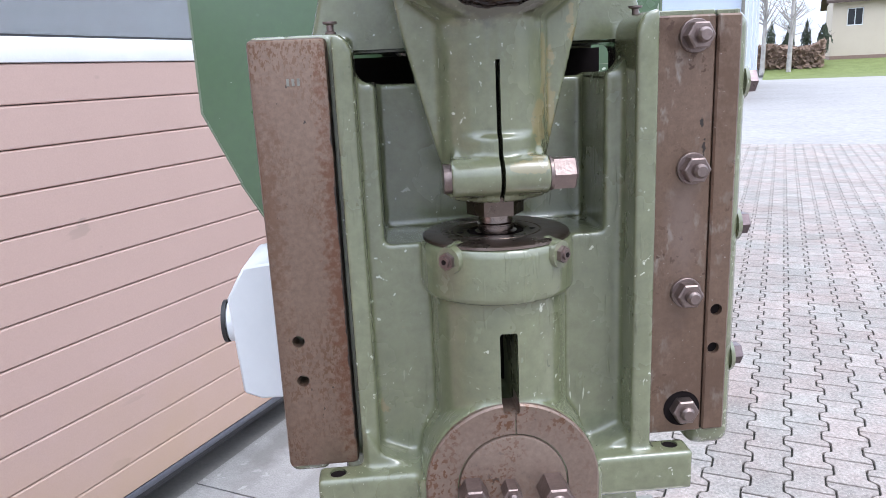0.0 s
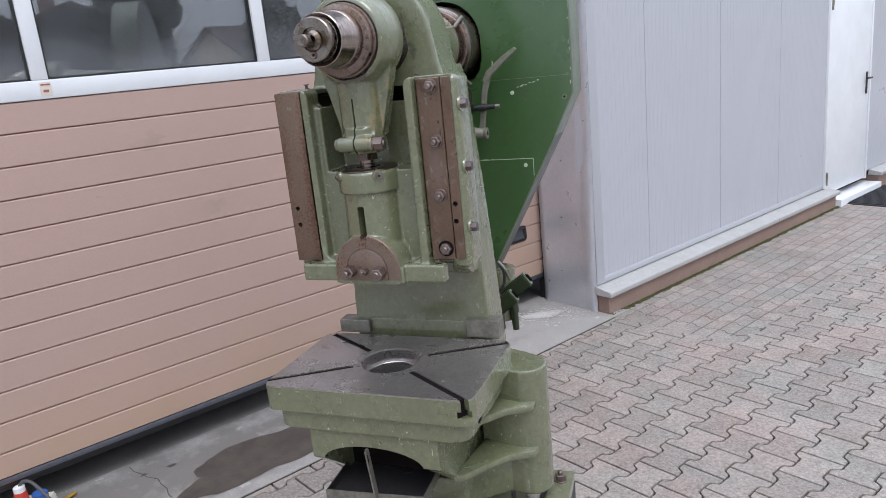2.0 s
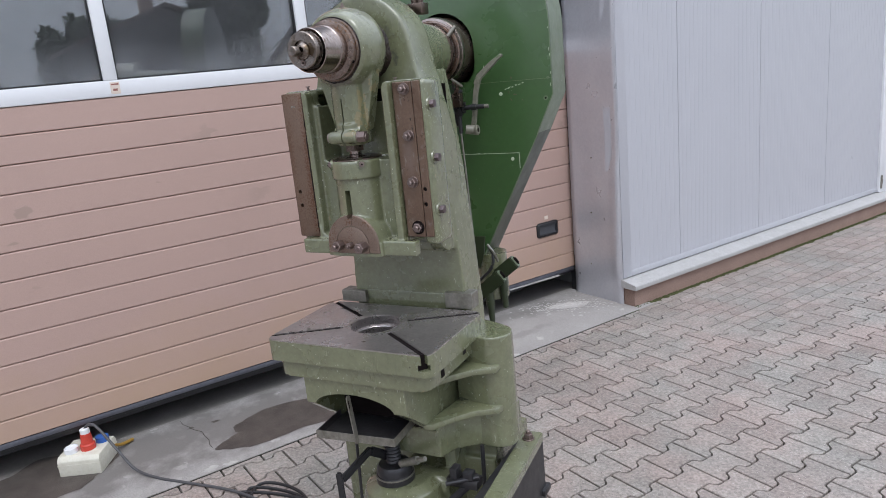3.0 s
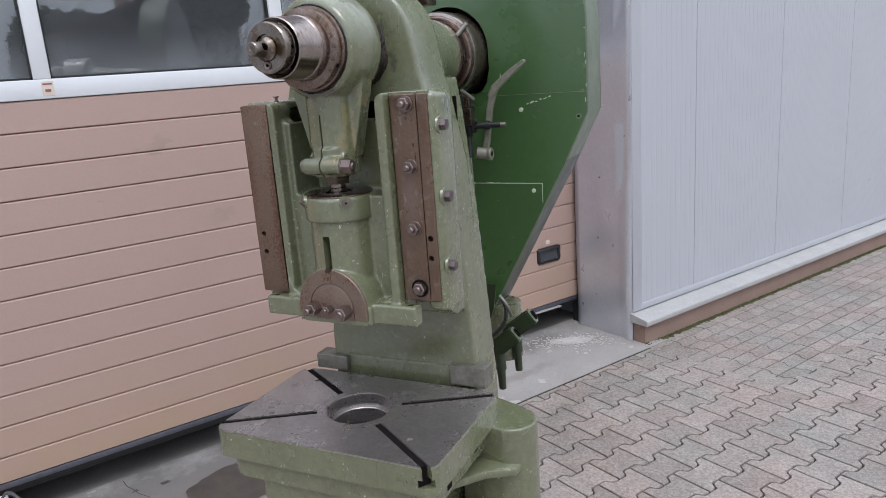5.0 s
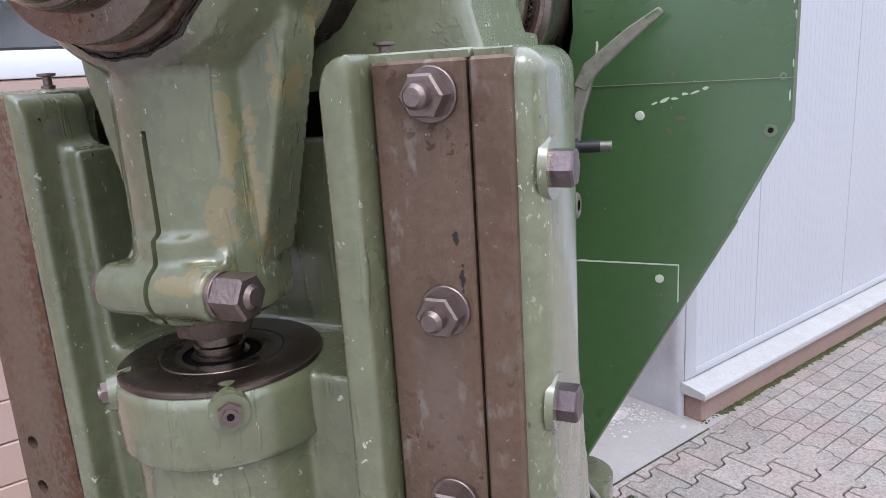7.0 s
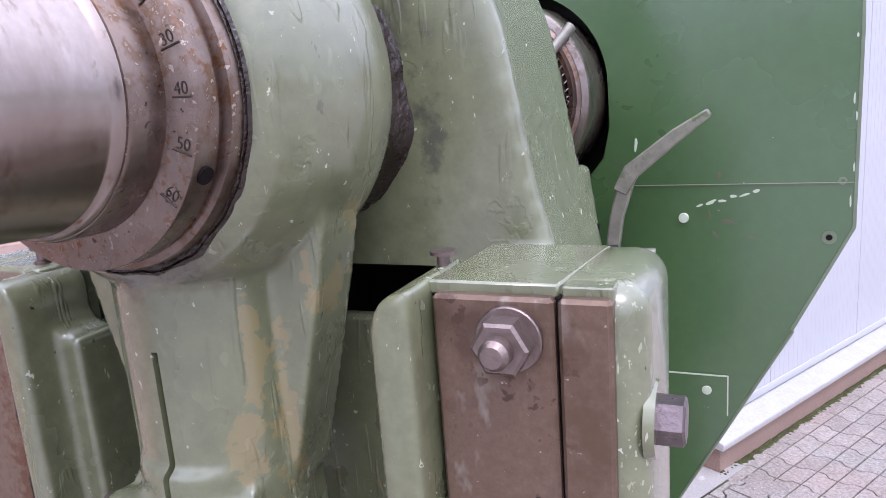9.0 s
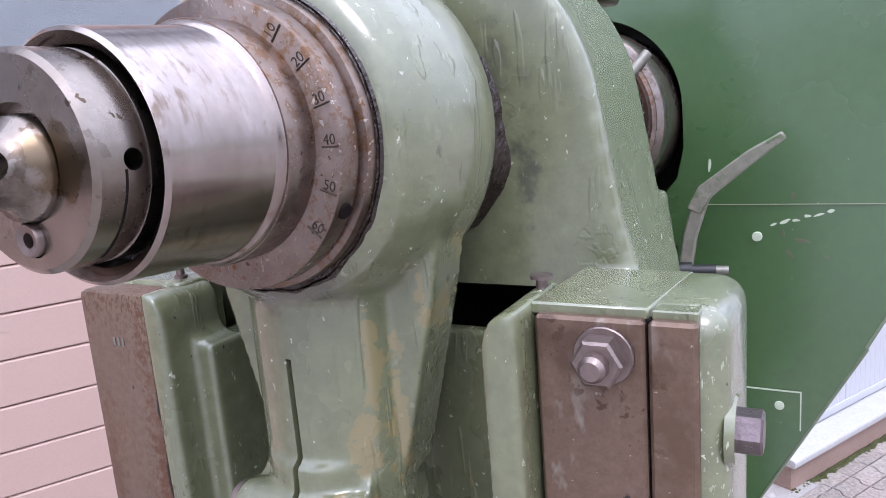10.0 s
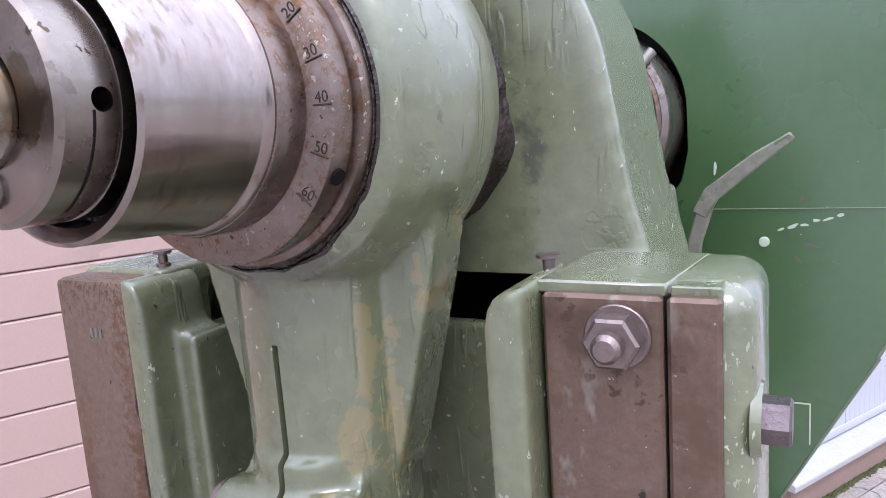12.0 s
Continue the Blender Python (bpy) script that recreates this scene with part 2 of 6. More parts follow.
patch(p, (0.20, 0.15, 0.13), (0.185, 0, 1.46), (0.02, 0.1, 0.10), 12, 1.4, 1.0, 0.5)
patch(p, (0.03, 0.024, 0.02), (0.2, 0, 1.562), (0.0022, 0.1, 0.005), 260, 0.9, 0.3)
patch(p, (0.035, 0.026, 0.022), (0.203, 0, 1.535), (0.002, 0.1, 0.009), 260, 1.2, 0.3)
RUSTY = p[0]
p = material("rusty_left_plate", (0.175, 0.118, 0.086), 0.42, **RUST_KW)
chips(p, (0.105, 0.048, 0.022), 300, 0.52, stretch=(1.2, 1.2, 0.6), mask_scale=7, mask_lo=0.42, mask_hi=0.62, soft=0.06)
chips(p, (0.05, 0.036, 0.03), 150, 0.69, stretch=(1, 1, 0.6), mask_scale=9)
patch(p, (0.11, 0.042, 0.02), (-0.178, 0, 1.42), (0.012, 0.1, 0.26), 160, 1.6, 0.9, 0.8)
patch(p, (0.11, 0.055, 0.03), (-0.236, 0, 1.48), (0.014, 0.1, 0.13), 140, 1.6, 0.9, 0.6)
# thin dark line down the plate's inner edge
patch(p, (0.03, 0.022, 0.018), (-0.171, 0, 1.42), (0.0035, 0.1, 0.24), 60, 0.8, 0.3)
RUSTY_LEFT = p[0]
p = material("rusty_clamp_steel", (0.21, 0.155, 0.125), 0.4, **RUST_KW)
chips(p, (0.12, 0.055, 0.028), 200, 0.54, mask_scale=16, mask_lo=0.45, mask_hi=0.65)
chips(p, (0.03, 0.025, 0.02), 90, 0.66, mask_scale=9)
RUSTY_CLAMP = p[0]
p = material("worn_table_steel", (0.50, 0.465, 0.455), 0.27, metal=0.85, second=(0.28, 0.25, 0.24), scale=6, amount=0.8, fine=90, grain=0.2, bump=0.06, bump_scale=200, rough_var=0.1)
TABLE = chips(p, (0.1, 0.07, 0.05), 30, 0.66, mask_scale=5)[0]
p = material("ground_steel", (0.40, 0.35, 0.33), 0.22, metal=1.0, second=(0.27, 0.215, 0.19), scale=9, amount=0.85, fine=70, grain=0.14, bump=0.03, bump_scale=120, rough_var=0.08)
chips(p, (0.27, 0.215, 0.19), 22, 0.46, stretch=(0.8, 2.4, 0.8), mask_scale=8, mask_lo=0.4, mask_hi=0.7, soft=0.2)
chips(p, (0.19, 0.14, 0.11), 90, 0.52, stretch=(0.8, 2.0, 0.8), mask_scale=12, mask_lo=0.42, mask_hi=0.68, soft=0.14)
chips(p, (0.15, 0.085, 0.04), 150, 0.60, stretch=(0.7, 1.3, 0.7), mask_scale=9, mask_lo=0.5, mask_hi=0.68, soft=0.08)
STEEL = p[0]
p = material("stained_disc_steel", (0.37, 0.335, 0.31), 0.26, metal=1.0, second=(0.17, 0.13, 0.1), scale=16, amount=0.9, fine=70, grain=0.15, bump=0.03, bump_scale=120, rough_var=0.08)
patch(p, (0.13, 0.09, 0.05), (0.015, -0.178, 1.775), (0.014, 0.008, 0.016), 60, 0.9, 0.2, 0.8)
patch(p, (0.13, 0.09, 0.05), (-0.03, -0.178, 1.79), (0.02, 0.01, 0.02), 50, 1.2, 0.4, 0.6)
patch(p, (0.12, 0.10, 0.085), (-0.01, -0.2, 1.765), (0.022, 0.03, 0.018), 60, 1.0, 0.4, 0.7)
DISC = chips(p, (0.1, 0.07, 0.05), 90, 0.62, mask_scale=12)[0]
p = material("oily_steel", (0.17, 0.135, 0.115), 0.28, metal=0.9, second=(0.09, 0.06, 0.045), scale=14, amount=0.9, grain=0.2, bump=0.08)
OILY = p[0]
p = material("rusted_flange", (0.25, 0.20, 0.18), 0.3, metal=0.9, second=(0.165, 0.115, 0.09), scale=14, amount=0.9, grain=0.25, bump=0.06, bump_scale=140)
chips(p, (0.15, 0.085, 0.05), 130, 0.50, mask_scale=14, mask_lo=0.38, mask_hi=0.62, soft=0.1)
chips(p, (0.16, 0.07, 0.028), 240, 0.55, mask_scale=12, mask_lo=0.44, mask_hi=0.62, soft=0.10)
chips(p, (0.40, 0.35, 0.31), 260, 0.63, mask_scale=16, mask_lo=0.42, mask_hi=0.6, soft=0.04)
FLANGE = chips(p, (0.05, 0.034, 0.027), 200, 0.66, mask_scale=9)[0]
BOLT = material("bolt_steel", (0.24, 0.19, 0.172), 0.36, metal=0.85, second=(0.2, 0.15, 0.14), scale=40, amount=0.9, grain=0.25, bump=0.15, bump_scale=250)[0]
BOLT_DARK = material("dark_bolt_steel", (0.2, 0.16, 0.165), 0.33, metal=0.85, second=(0.09, 0.065, 0.065), scale=40, amount=0.9, grain=0.25, bump=0.15, bump_scale=250)[0]
BLACK = material("black_plastic", (0.018, 0.018, 0.02), 0.45, scale=20)[0]
GREASE = material("dark_grease", (0.016, 0.010, 0.008), 0.26, spec=0.5, second=(0.034, 0.022, 0.017), scale=40, amount=0.9, bump=0.6, bump_scale=140)[0]
# near-black colour that paints shade into holes, slots, gaps and hollows
DARK = material("shade_black", (0.010, 0.007, 0.007), 0.8, spec=0.1, scale=12)[0]
TRAY = material("dark_tray_steel", (0.03, 0.03, 0.035), 0.4, metal=0.4, second=(0.06, 0.055, 0.05), scale=14, grain=0.3)[0]
p = material("bare_bar_steel", (0.3, 0.29, 0.26), 0.45, metal=0.7, second=(0.16, 0.15, 0.12), scale=25, amount=0.9, grain=0.3)
BARE = p[0]
WHITE_PLASTIC = material("white_plastic", (0.72, 0.74, 0.76), 0.35, second=(0.62, 0.64, 0.66), scale=8, amount=0.4, grain=0.06)[0]
CREAM = material("cream_plastic", (0.66, 0.64, 0.55), 0.42, second=(0.5, 0.48, 0.4), scale=12, amount=0.6, grain=0.15)[0]
RED = material("red_plastic", (0.55, 0.05, 0.03), 0.4, second=(0.4, 0.04, 0.03), scale=14)[0]
BLUE = material("blue_plastic", (0.03, 0.12, 0.42), 0.4, scale=14)[0]
CABLE = material("grey_cable_rubber", (0.07, 0.07, 0.075), 0.5, scale=25)[0]
YELLOW = material("yellow_cable_rubber", (0.35, 0.2, 0.03), 0.5, scale=25)[0]

p = material("beige_door_panel", (0.455, 0.316, 0.272), 0.5, second=(0.40, 0.277, 0.238), scale=1.3, amount=0.6, fine=220, grain=0.07, bump=0.06, bump_scale=160)
chips(p, (0.36, 0.26, 0.22), 3.2, 0.66, stretch=(1, 1, 2.5), mask_scale=2)
# warmer beige towards the foot of the door, fading out upwards
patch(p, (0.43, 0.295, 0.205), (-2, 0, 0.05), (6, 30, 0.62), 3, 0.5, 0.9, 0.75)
DOOR_PANEL = p[0]
p = material("white_frame_paint", (0.76, 0.77, 0.79), 0.4, second=(0.58, 0.59, 0.61), scale=4, amount=0.4, grain=0.05)
WHITE = p[0]
p = material("white_wall_sheet", (0.455, 0.46, 0.495), 0.36, second=(0.415, 0.42, 0.455), scale=1.6, amount=0.5, fine=120, grain=0.04, bump=0.02, bump_scale=60)
WALL_SHEET = p[0]
p = material("galvanised_flashing", (0.56, 0.56, 0.59), 0.34, metal=0.5, second=(0.48, 0.48, 0.52), scale=5, amount=0.7, grain=0.1, bump=0.05, bump_scale=14)
FLASHING = p[0]
p = material("pink_stucco_plinth", (0.29, 0.195, 0.158), 0.85, second=(0.22, 0.15, 0.122), scale=5, amount=0.7, fine=160, grain=0.4, bump=0.5, bump_scale=160)
PLINTH = p[0]
p = material("ledge_paint", (0.42, 0.415, 0.41), 0.5, second=(0.34, 0.33, 0.32), scale=6, amount=0.7, grain=0.15)
LEDGE = p[0]
OLIVE = chips(material("dark_olive_paint", (0.03, 0.042, 0.02), 0.35, second=(0.022, 0.03, 0.015), scale=12, amount=0.7), (0.3, 0.32, 0.25), 90, 0.7)[0]
DUST = material("white_cement_dust", (0.58, 0.56, 0.54), 0.9, second=(0.48, 0.46, 0.44), scale=30, amount=0.8, grain=0.4)[0]
HANDLE_GREY = material("grey_handle_plastic", (0.055, 0.058, 0.066), 0.4, second=(0.04, 0.042, 0.048), scale=20)[0]
RAIL = material("dull_door_rail", (0.14, 0.145, 0.17), 0.45, metal=0.4, second=(0.09, 0.09, 0.11), scale=6, amount=0.8, grain=0.2)[0]
# apron concrete in a darker tone, with the room's shade painted in
GARAGE_FLOOR = material("shaded_garage_concrete", (0.24, 0.225, 0.21), 0.75, second=(0.16, 0.15, 0.14), scale=4, amount=0.8)[0]
p = material("rubber_mat", (0.02, 0.021, 0.024), 0.8, second=(0.035, 0.036, 0.04), scale=20, bump=0.4, bump_scale=200)
MAT = p[0]
def paver_paint(name, island):
    q = material(name, (0.315, 0.278, 0.252), 0.82, second=(0.235, 0.210, 0.193), scale=9, amount=0.8, fine=75, grain=0.55, bump=0.5, bump_scale=150, per_object=0.12, per_island=island)
    m, n, l, b, tc, mix, noise_tex, ramp, col = q
    src = b.inputs["Base Color"].links[0].from_socket
    tint = mix(ramp(noise_tex(2.3, 3.0).outputs["Fac"], 0.35, 0.65), (1.06, 0.97, 0.96), (0.95, 1.0, 1.0))
    src = mix(1.0, src, tint, "MULTIPLY")
    light = ramp(noise_tex(130, 2.0).outputs["Fac"], 0.66, 0.72)
    dark = ramp(noise_tex(100, 2.0).outputs["Fac"], 0.68, 0.74)
    src = mix(light, src, (0.5, 0.46, 0.43))
    src = mix(dark, src, (0.15, 0.13, 0.115))
    stain = ramp(noise_tex(1.1, 5.0).outputs["Fac"], 0.52, 0.72)
    src = mix(stain, src, mix(1.0, src, (0.78, 0.77, 0.75), "MULTIPLY"))
    l.new(src, b.inputs["Base Color"])
    return m


PAVER = paver_paint("concrete_paver", False)
PAVER_FAR = paver_paint("concrete_paver_joined", True)
p = material("joint_sand", (0.036, 0.032, 0.026), 0.95, second=(0.026, 0.026, 0.018), scale=9, amount=0.9, fine=200, grain=0.5, bump=0.6)
patch(p, (0.06, 0.075, 0.015), (-1.40, 5.2, 0), (0.17, 2.6, 1), 6, 0.8, 0.5, 0.9)
SAND = p[0]
p = material("moss", (0.075, 0.09, 0.022), 0.95, second=(0.04, 0.036, 0.018), scale=40, amount=0.9, fine=300, grain=0.5, bump=0.8, bump_scale=300)
MOSS = p[0]
p = material("worn_concrete", (0.36, 0.345, 0.33), 0.8, second=(0.27, 0.255, 0.245), scale=2.4, amount=0.8, fine=150, grain=0.3, bump=0.25, bump_scale=120)
chips(p, (0.5, 0.48, 0.46), 9, 0.62, mask_scale=2.2)
# darker soft-edged areas left of centre and along the door's foot
patch(p, (0.13, 0.12, 0.112), (-1.8, 0.35, 0), (0.42, 1.5, 1), 5, 0.9, 0.7, 0.8)
patch(p, (0.17, 0.16, 0.15), (-1.93, 2.55, 0), (0.13, 0.75, 1), 6, 0.9, 0.8, 0.75)
patch(p, (0.20, 0.19, 0.175), (-1.62, 2.3, 0), (0.05, 0.5, 1), 9, 1.0, 0.7, 0.5)
CONCRETE = p[0]
p = material("damp_concrete", (0.095, 0.079, 0.070), 0.55, second=(0.050, 0.042, 0.037), scale=7, amount=1.0, fine=180, grain=0.4, bump=0.3, bump_scale=200)
DAMP = p[0]
p = material("far_paving", (0.29, 0.275, 0.265), 0.85, second=(0.24, 0.225, 0.215), scale=0.5, amount=0.6, fine=6, grain=0.3)
FAR_PAVING = p[0]
GRASS = material("winter_grass", (0.14, 0.17, 0.045), 0.9, second=(0.1, 0.12, 0.03), scale=1.5, amount=0.8, fine=40, grain=0.5, bump=0.6)[0]
HEDGE = material("brown_hedge_leaf", (0.3, 0.2, 0.15), 0.8, second=(0.2, 0.14, 0.1), scale=3, amount=0.9, per_object=0.2, per_island=True)[0]
LEAF = material("evergreen_leaf", (0.06, 0.075, 0.045), 0.8, second=(0.04, 0.052, 0.032), scale=3, amount=0.8, per_object=0.3, per_island=True)[0]
BIRCH = material("pale_birch_bark", (0.5, 0.47, 0.44), 0.8, second=(0.2, 0.18, 0.17), scale=3, amount=0.8, bump=0.4)[0]
BARK = material("bark", (0.16, 0.14, 0.12), 0.9, second=(0.09, 0.075, 0.06), scale=12, amount=0.9, bump=0.6)[0]
RENDER_WALL = material("beige_house_render", (0.6, 0.52, 0.42), 0.85, second=(0.54, 0.46, 0.37), scale=1.2)[0]
GREY_RENDER = material("grey_brown_render", (0.10, 0.095, 0.09), 0.85, second=(0.075, 0.07, 0.066), scale=2, grain=0.2)[0]
ROOF = material("dark_roof_tile", (0.09, 0.06, 0.05), 0.7, second=(0.06, 0.045, 0.04), scale=3, bump=0.3)[0]
BLUE_WALL = material("pale_blue_sheet", (0.5, 0.56, 0.66), 0.45, second=(0.46, 0.52, 0.62), scale=0.8)[0]
GREEN_TUB = material("green_trough_plastic", (0.13, 0.3, 0.22), 0.5, second=(0.2, 0.33, 0.27), scale=9, amount=0.9)[0]
PVC = material("orange_grey_pvc", (0.55, 0.4, 0.36), 0.5, scale=9)[0]
ROOM = material("garage_room_paint", (0.3, 0.3, 0.31), 0.8, scale=1.5)[0]
LABEL_PAPER = material("label_paper", (0.72, 0.62, 0.54), 0.6, scale=20)[0]
INK = material("label_ink", (0.3, 0.12, 0.1), 0.6, scale=20)[0]
GLASS = bpy.data.materials.new("window_glass")
GLASS.use_nodes = True
gb = GLASS.node_tree.nodes["Principled BSDF"]
gb.inputs["Base Color"].default_value = (0.85, 0.88, 0.9, 1)
gb.inputs["Roughness"].default_value, gb.inputs["IOR"].default_value = 0.01, 1.9
gb.inputs["Transmission Weight"].default_value = 1.0
gb.inputs["Specular IOR Level"].default_value = 0.9
# grey haze mixed into the panes to brighten them, denser towards the foot
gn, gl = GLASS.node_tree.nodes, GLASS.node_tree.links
gtc, gsep, haze_n = gn.new("ShaderNodeTexCoord"), gn.new("ShaderNodeSeparateXYZ"), gn.new("ShaderNodeTexNoise")
haze_n.inputs["Scale"].default_value, haze_n.inputs["Detail"].default_value = 3.0, 6.0
gl.new(gtc.outputs["Object"], gsep.inputs[0]), gl.new(gtc.outputs["Object"], haze_n.inputs["Vector"])
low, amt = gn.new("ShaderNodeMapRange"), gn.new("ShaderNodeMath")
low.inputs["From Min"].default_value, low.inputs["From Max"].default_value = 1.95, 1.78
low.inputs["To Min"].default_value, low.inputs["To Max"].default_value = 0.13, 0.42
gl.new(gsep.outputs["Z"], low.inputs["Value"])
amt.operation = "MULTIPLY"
gl.new(low.outputs["Result"], amt.inputs[0]), gl.new(haze_n.outputs["Fac"], amt.inputs[1])
haze, gmix = gn.new("ShaderNodeBsdfDiffuse"), gn.new("ShaderNodeMixShader")
haze.inputs["Color"].default_value = (0.5, 0.51, 0.54, 1)
gl.new(amt.outputs[0], gmix.inputs["Fac"]), gl.new(gb.outputs[0], gmix.inputs[1]), gl.new(haze.outputs[0], gmix.inputs[2])
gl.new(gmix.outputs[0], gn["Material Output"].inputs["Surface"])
WINDOW_DARK = material("dark_window_pane", (0.02, 0.022, 0.025), 0.08, scale=2)[0]


# ---------------------------------------------------------------- mesh helpers
def finish(bm, mat, smooth=35.0, name="m"):
    me = bpy.data.meshes.new(name)
    bmesh.ops.recalc_face_normals(bm, faces=bm.faces[:])
    bm.to_mesh(me)
    bm.free()
    me.materials.append(mat)
    if smooth:
        me.shade_smooth()
        me.set_sharp_from_angle(angle=radians(smooth))
    return me


def part(name, bm, mat, parent, label="", smooth=35.0):
    """Links a bmesh as one mesh object under a thing or under a part."""
    ob = new(name, finish(bm, mat, smooth, name) if isinstance(bm, bmesh.types.BMesh) else bm)
    ob.parent = parent
    if label:
        ob["label"] = label
    return ob


def thing(name, label, category, m=None, group="", kind=""):
    ob = new(name)
    if m:
        ob.matrix_world = m
    return tagged(ob, label, category, group, kind)


def solo(name, bm, mat, label="", category="", kind="", group="", smooth=35.0):
    return tagged(new(name, finish(bm, mat, smooth, name)), label, category, group, kind)


def merge(*bms):
    out = bmesh.new()
    for b in bms:
        me = bpy.data.meshes.new("tmp")
        b.to_mesh(me)
        b.free()
        out.from_mesh(me)
        bpy.data.meshes.remove(me)
    return out


def box(x0, x1, y0, y1, z0, z1, bevel=0.0, seg=2):
    bm = bmesh.new()
    bmesh.ops.create_cube(bm, size=1, matrix=Matrix.LocRotScale(((x0 + x1) / 2, (y0 + y1) / 2, (z0 + z1) / 2), None, (x1 - x0, y1 - y0, z1 - z0)))
    if bevel:
        bmesh.ops.bevel(bm, geom=bm.edges[:], offset=bevel, segments=seg, affect="EDGES", profile=0.5)
    return bm


def prism(pts, axis, a, b, bevel=0.0, seg=2):
    """A flat outline pushed along an axis: v takes (u, z) points, u takes (v, z), z takes (u, v)."""
    put = {"v": lambda p, k: (p[0], k, p[1]), "u": lambda p, k: (k, p[0], p[1]), "z": lambda p, k: (p[0], p[1], k)}[axis]
    bm = bmesh.new()
    lo, hi = [bm.verts.new(put(q, a)) for q in pts], [bm.verts.new(put(q, b)) for q in pts]
    bm.faces.new(lo), bm.faces.new(hi)
    for i in range(len(pts)):
        j = (i + 1) % len(pts)
        bm.faces.new((lo[i], lo[j], hi[j], hi[i]))
    bmesh.ops.recalc_face_normals(bm, faces=bm.faces[:])
    if bevel:
        caps = [e for e in bm.edges if len(e.link_faces) == 2 and e.calc_face_angle(0) > 0.6]
        bmesh.ops.bevel(bm, geom=caps, offset=bevel, segments=seg, affect="EDGES", profile=0.5)
    return bm


def lathe(profile, origin, axis="v", segs=48):
    """Turns (radius, distance along the axis) pairs round an axis through origin."""
    bm = bmesh.new()
    o = Vector(origin)
    dirs = {"v": ((1, 0, 0), (0, 0, 1), (0, 1, 0)), "z": ((1, 0, 0), (0, 1, 0), (0, 0, 1)), "u": ((0, 1, 0), (0, 0, 1), (1, 0, 0))}[axis]
    e1, e2, e3 = (Vector(d) for d in dirs)
    rings = []
    for r, h in profile:
        if r < 1e-6:
            rings.append([bm.verts.new(o + e3 * h)])
        else:
            rings.append([bm.verts.new(o + e3 * h + (e1 * math.cos(2 * math.pi * i / segs) + e2 * math.sin(2 * math.pi * i / segs)) * r) for i in range(segs)])
    for p0, p1 in zip(rings, rings[1:]):
        for i in range(segs):
            j = (i + 1) % segs
            if len(p0) == 1 and len(p1) > 1:
                bm.faces.new((p0[0], p1[i], p1[j]))
            elif len(p1) == 1 and len(p0) > 1:
                bm.faces.new((p0[i], p0[j], p1[0]))
            elif len(p0) > 1:
                bm.faces.new((p0[i], p0[j], p1[j], p1[i]))
    return bm


def rod(a, b, r, segs=16, r2=None):
    a, b = Vector(a), Vector(b)
    bm = bmesh.new()
    d = b - a
    bmesh.ops.create_cone(bm, cap_ends=True, segments=segs, radius1=r, radius2=r if r2 is None else r2, depth=d.length,
                          matrix=Matrix.Translation((a + b) / 2) @ d.to_track_quat("Z", "Y").to_matrix().to_4x4())
    return bm


def tube(pts, r, segs=10, steps=8):
    """A round cable along a smooth line through the points."""
    ps = [Vector(q) for q in pts]
    path = []
    for i in range(len(ps) - 1):
        p0, p1, p2, p3 = ps[max(i - 1, 0)], ps[i], ps[i + 1], ps[min(i + 2, len(ps) - 1)]
        for k in range(steps):
            t = k / steps
            path.append(0.5 * (2 * p1 + (p2 - p0) * t + (2 * p0 - 5 * p1 + 4 * p2 - p3) * t * t + (3 * p1 - p0 - 3 * p2 + p3) * t ** 3))
    path.append(ps[-1])
    bm = bmesh.new()
    rings = []
    for i, q in enumerate(path):
        d = (path[min(i + 1, len(path) - 1)] - path[max(i - 1, 0)]).normalized()
        side = d.orthogonal() if abs(d.z) > 0.95 else d.cross(Vector((0, 0, 1)))
        side.normalize()
        up = side.cross(d)
        rings.append([bm.verts.new(q + (side * math.cos(6.2832 * k / segs) + up * math.sin(6.2832 * k / segs)) * r) for k in range(segs)])
    for a, b in zip(rings, rings[1:]):
        for k in range(segs):
            bm.faces.new((a[k], a[(k + 1) % segs], b[(k + 1) % segs], b[k]))
    bm.faces.new(rings[0]), bm.faces.new(rings[-1])
    return bm


def hexa(origin, axis, af, h0, h1, cham=0.1):
    """A chamfered hexagon, af across the flats, from h0 to h1 along the axis."""
    r = af / 2 / math.cos(math.pi / 6)
    s = 1 if h1 > h0 else -1
    c = cham * af
    return lathe([(0, h0), (r, h0), (r, h1 - s * c * 0.55), (r * 0.88, h1), (0, h1)], origin, axis, 6)


def evaluated(ob):
    dg = bpy.context.evaluated_depsgraph_get()
    me = bpy.data.meshes.new_from_object(ob.evaluated_get(dg))
    old = ob.data
    bpy.data.objects.remove(ob)
    bpy.data.meshes.remove(old)
    bm = bmesh.new()
    bm.from_mesh(me)
    bpy.data.meshes.remove(me)
    return bm


def temp(bm):
    me = bpy.data.meshes.new("tmp")
    bmesh.ops.recalc_face_normals(bm, faces=bm.faces[:])
    bm.to_mesh(me)
    bm.free()
    return new("tmp", me)


def cut(bm, *tools):
    """The first solid less all the others."""
    for tool in tools:
        a, b = temp(bm), temp(tool)
        mod = a.modifiers.new("cut", "BOOLEAN")
        mod.operation, mod.object, mod.solver = "DIFFERENCE", b, "EXACT"
        bm = evaluated(a)
        old = b.data
        bpy.data.objects.remove(b)
        bpy.data.meshes.remove(old)
    return bm


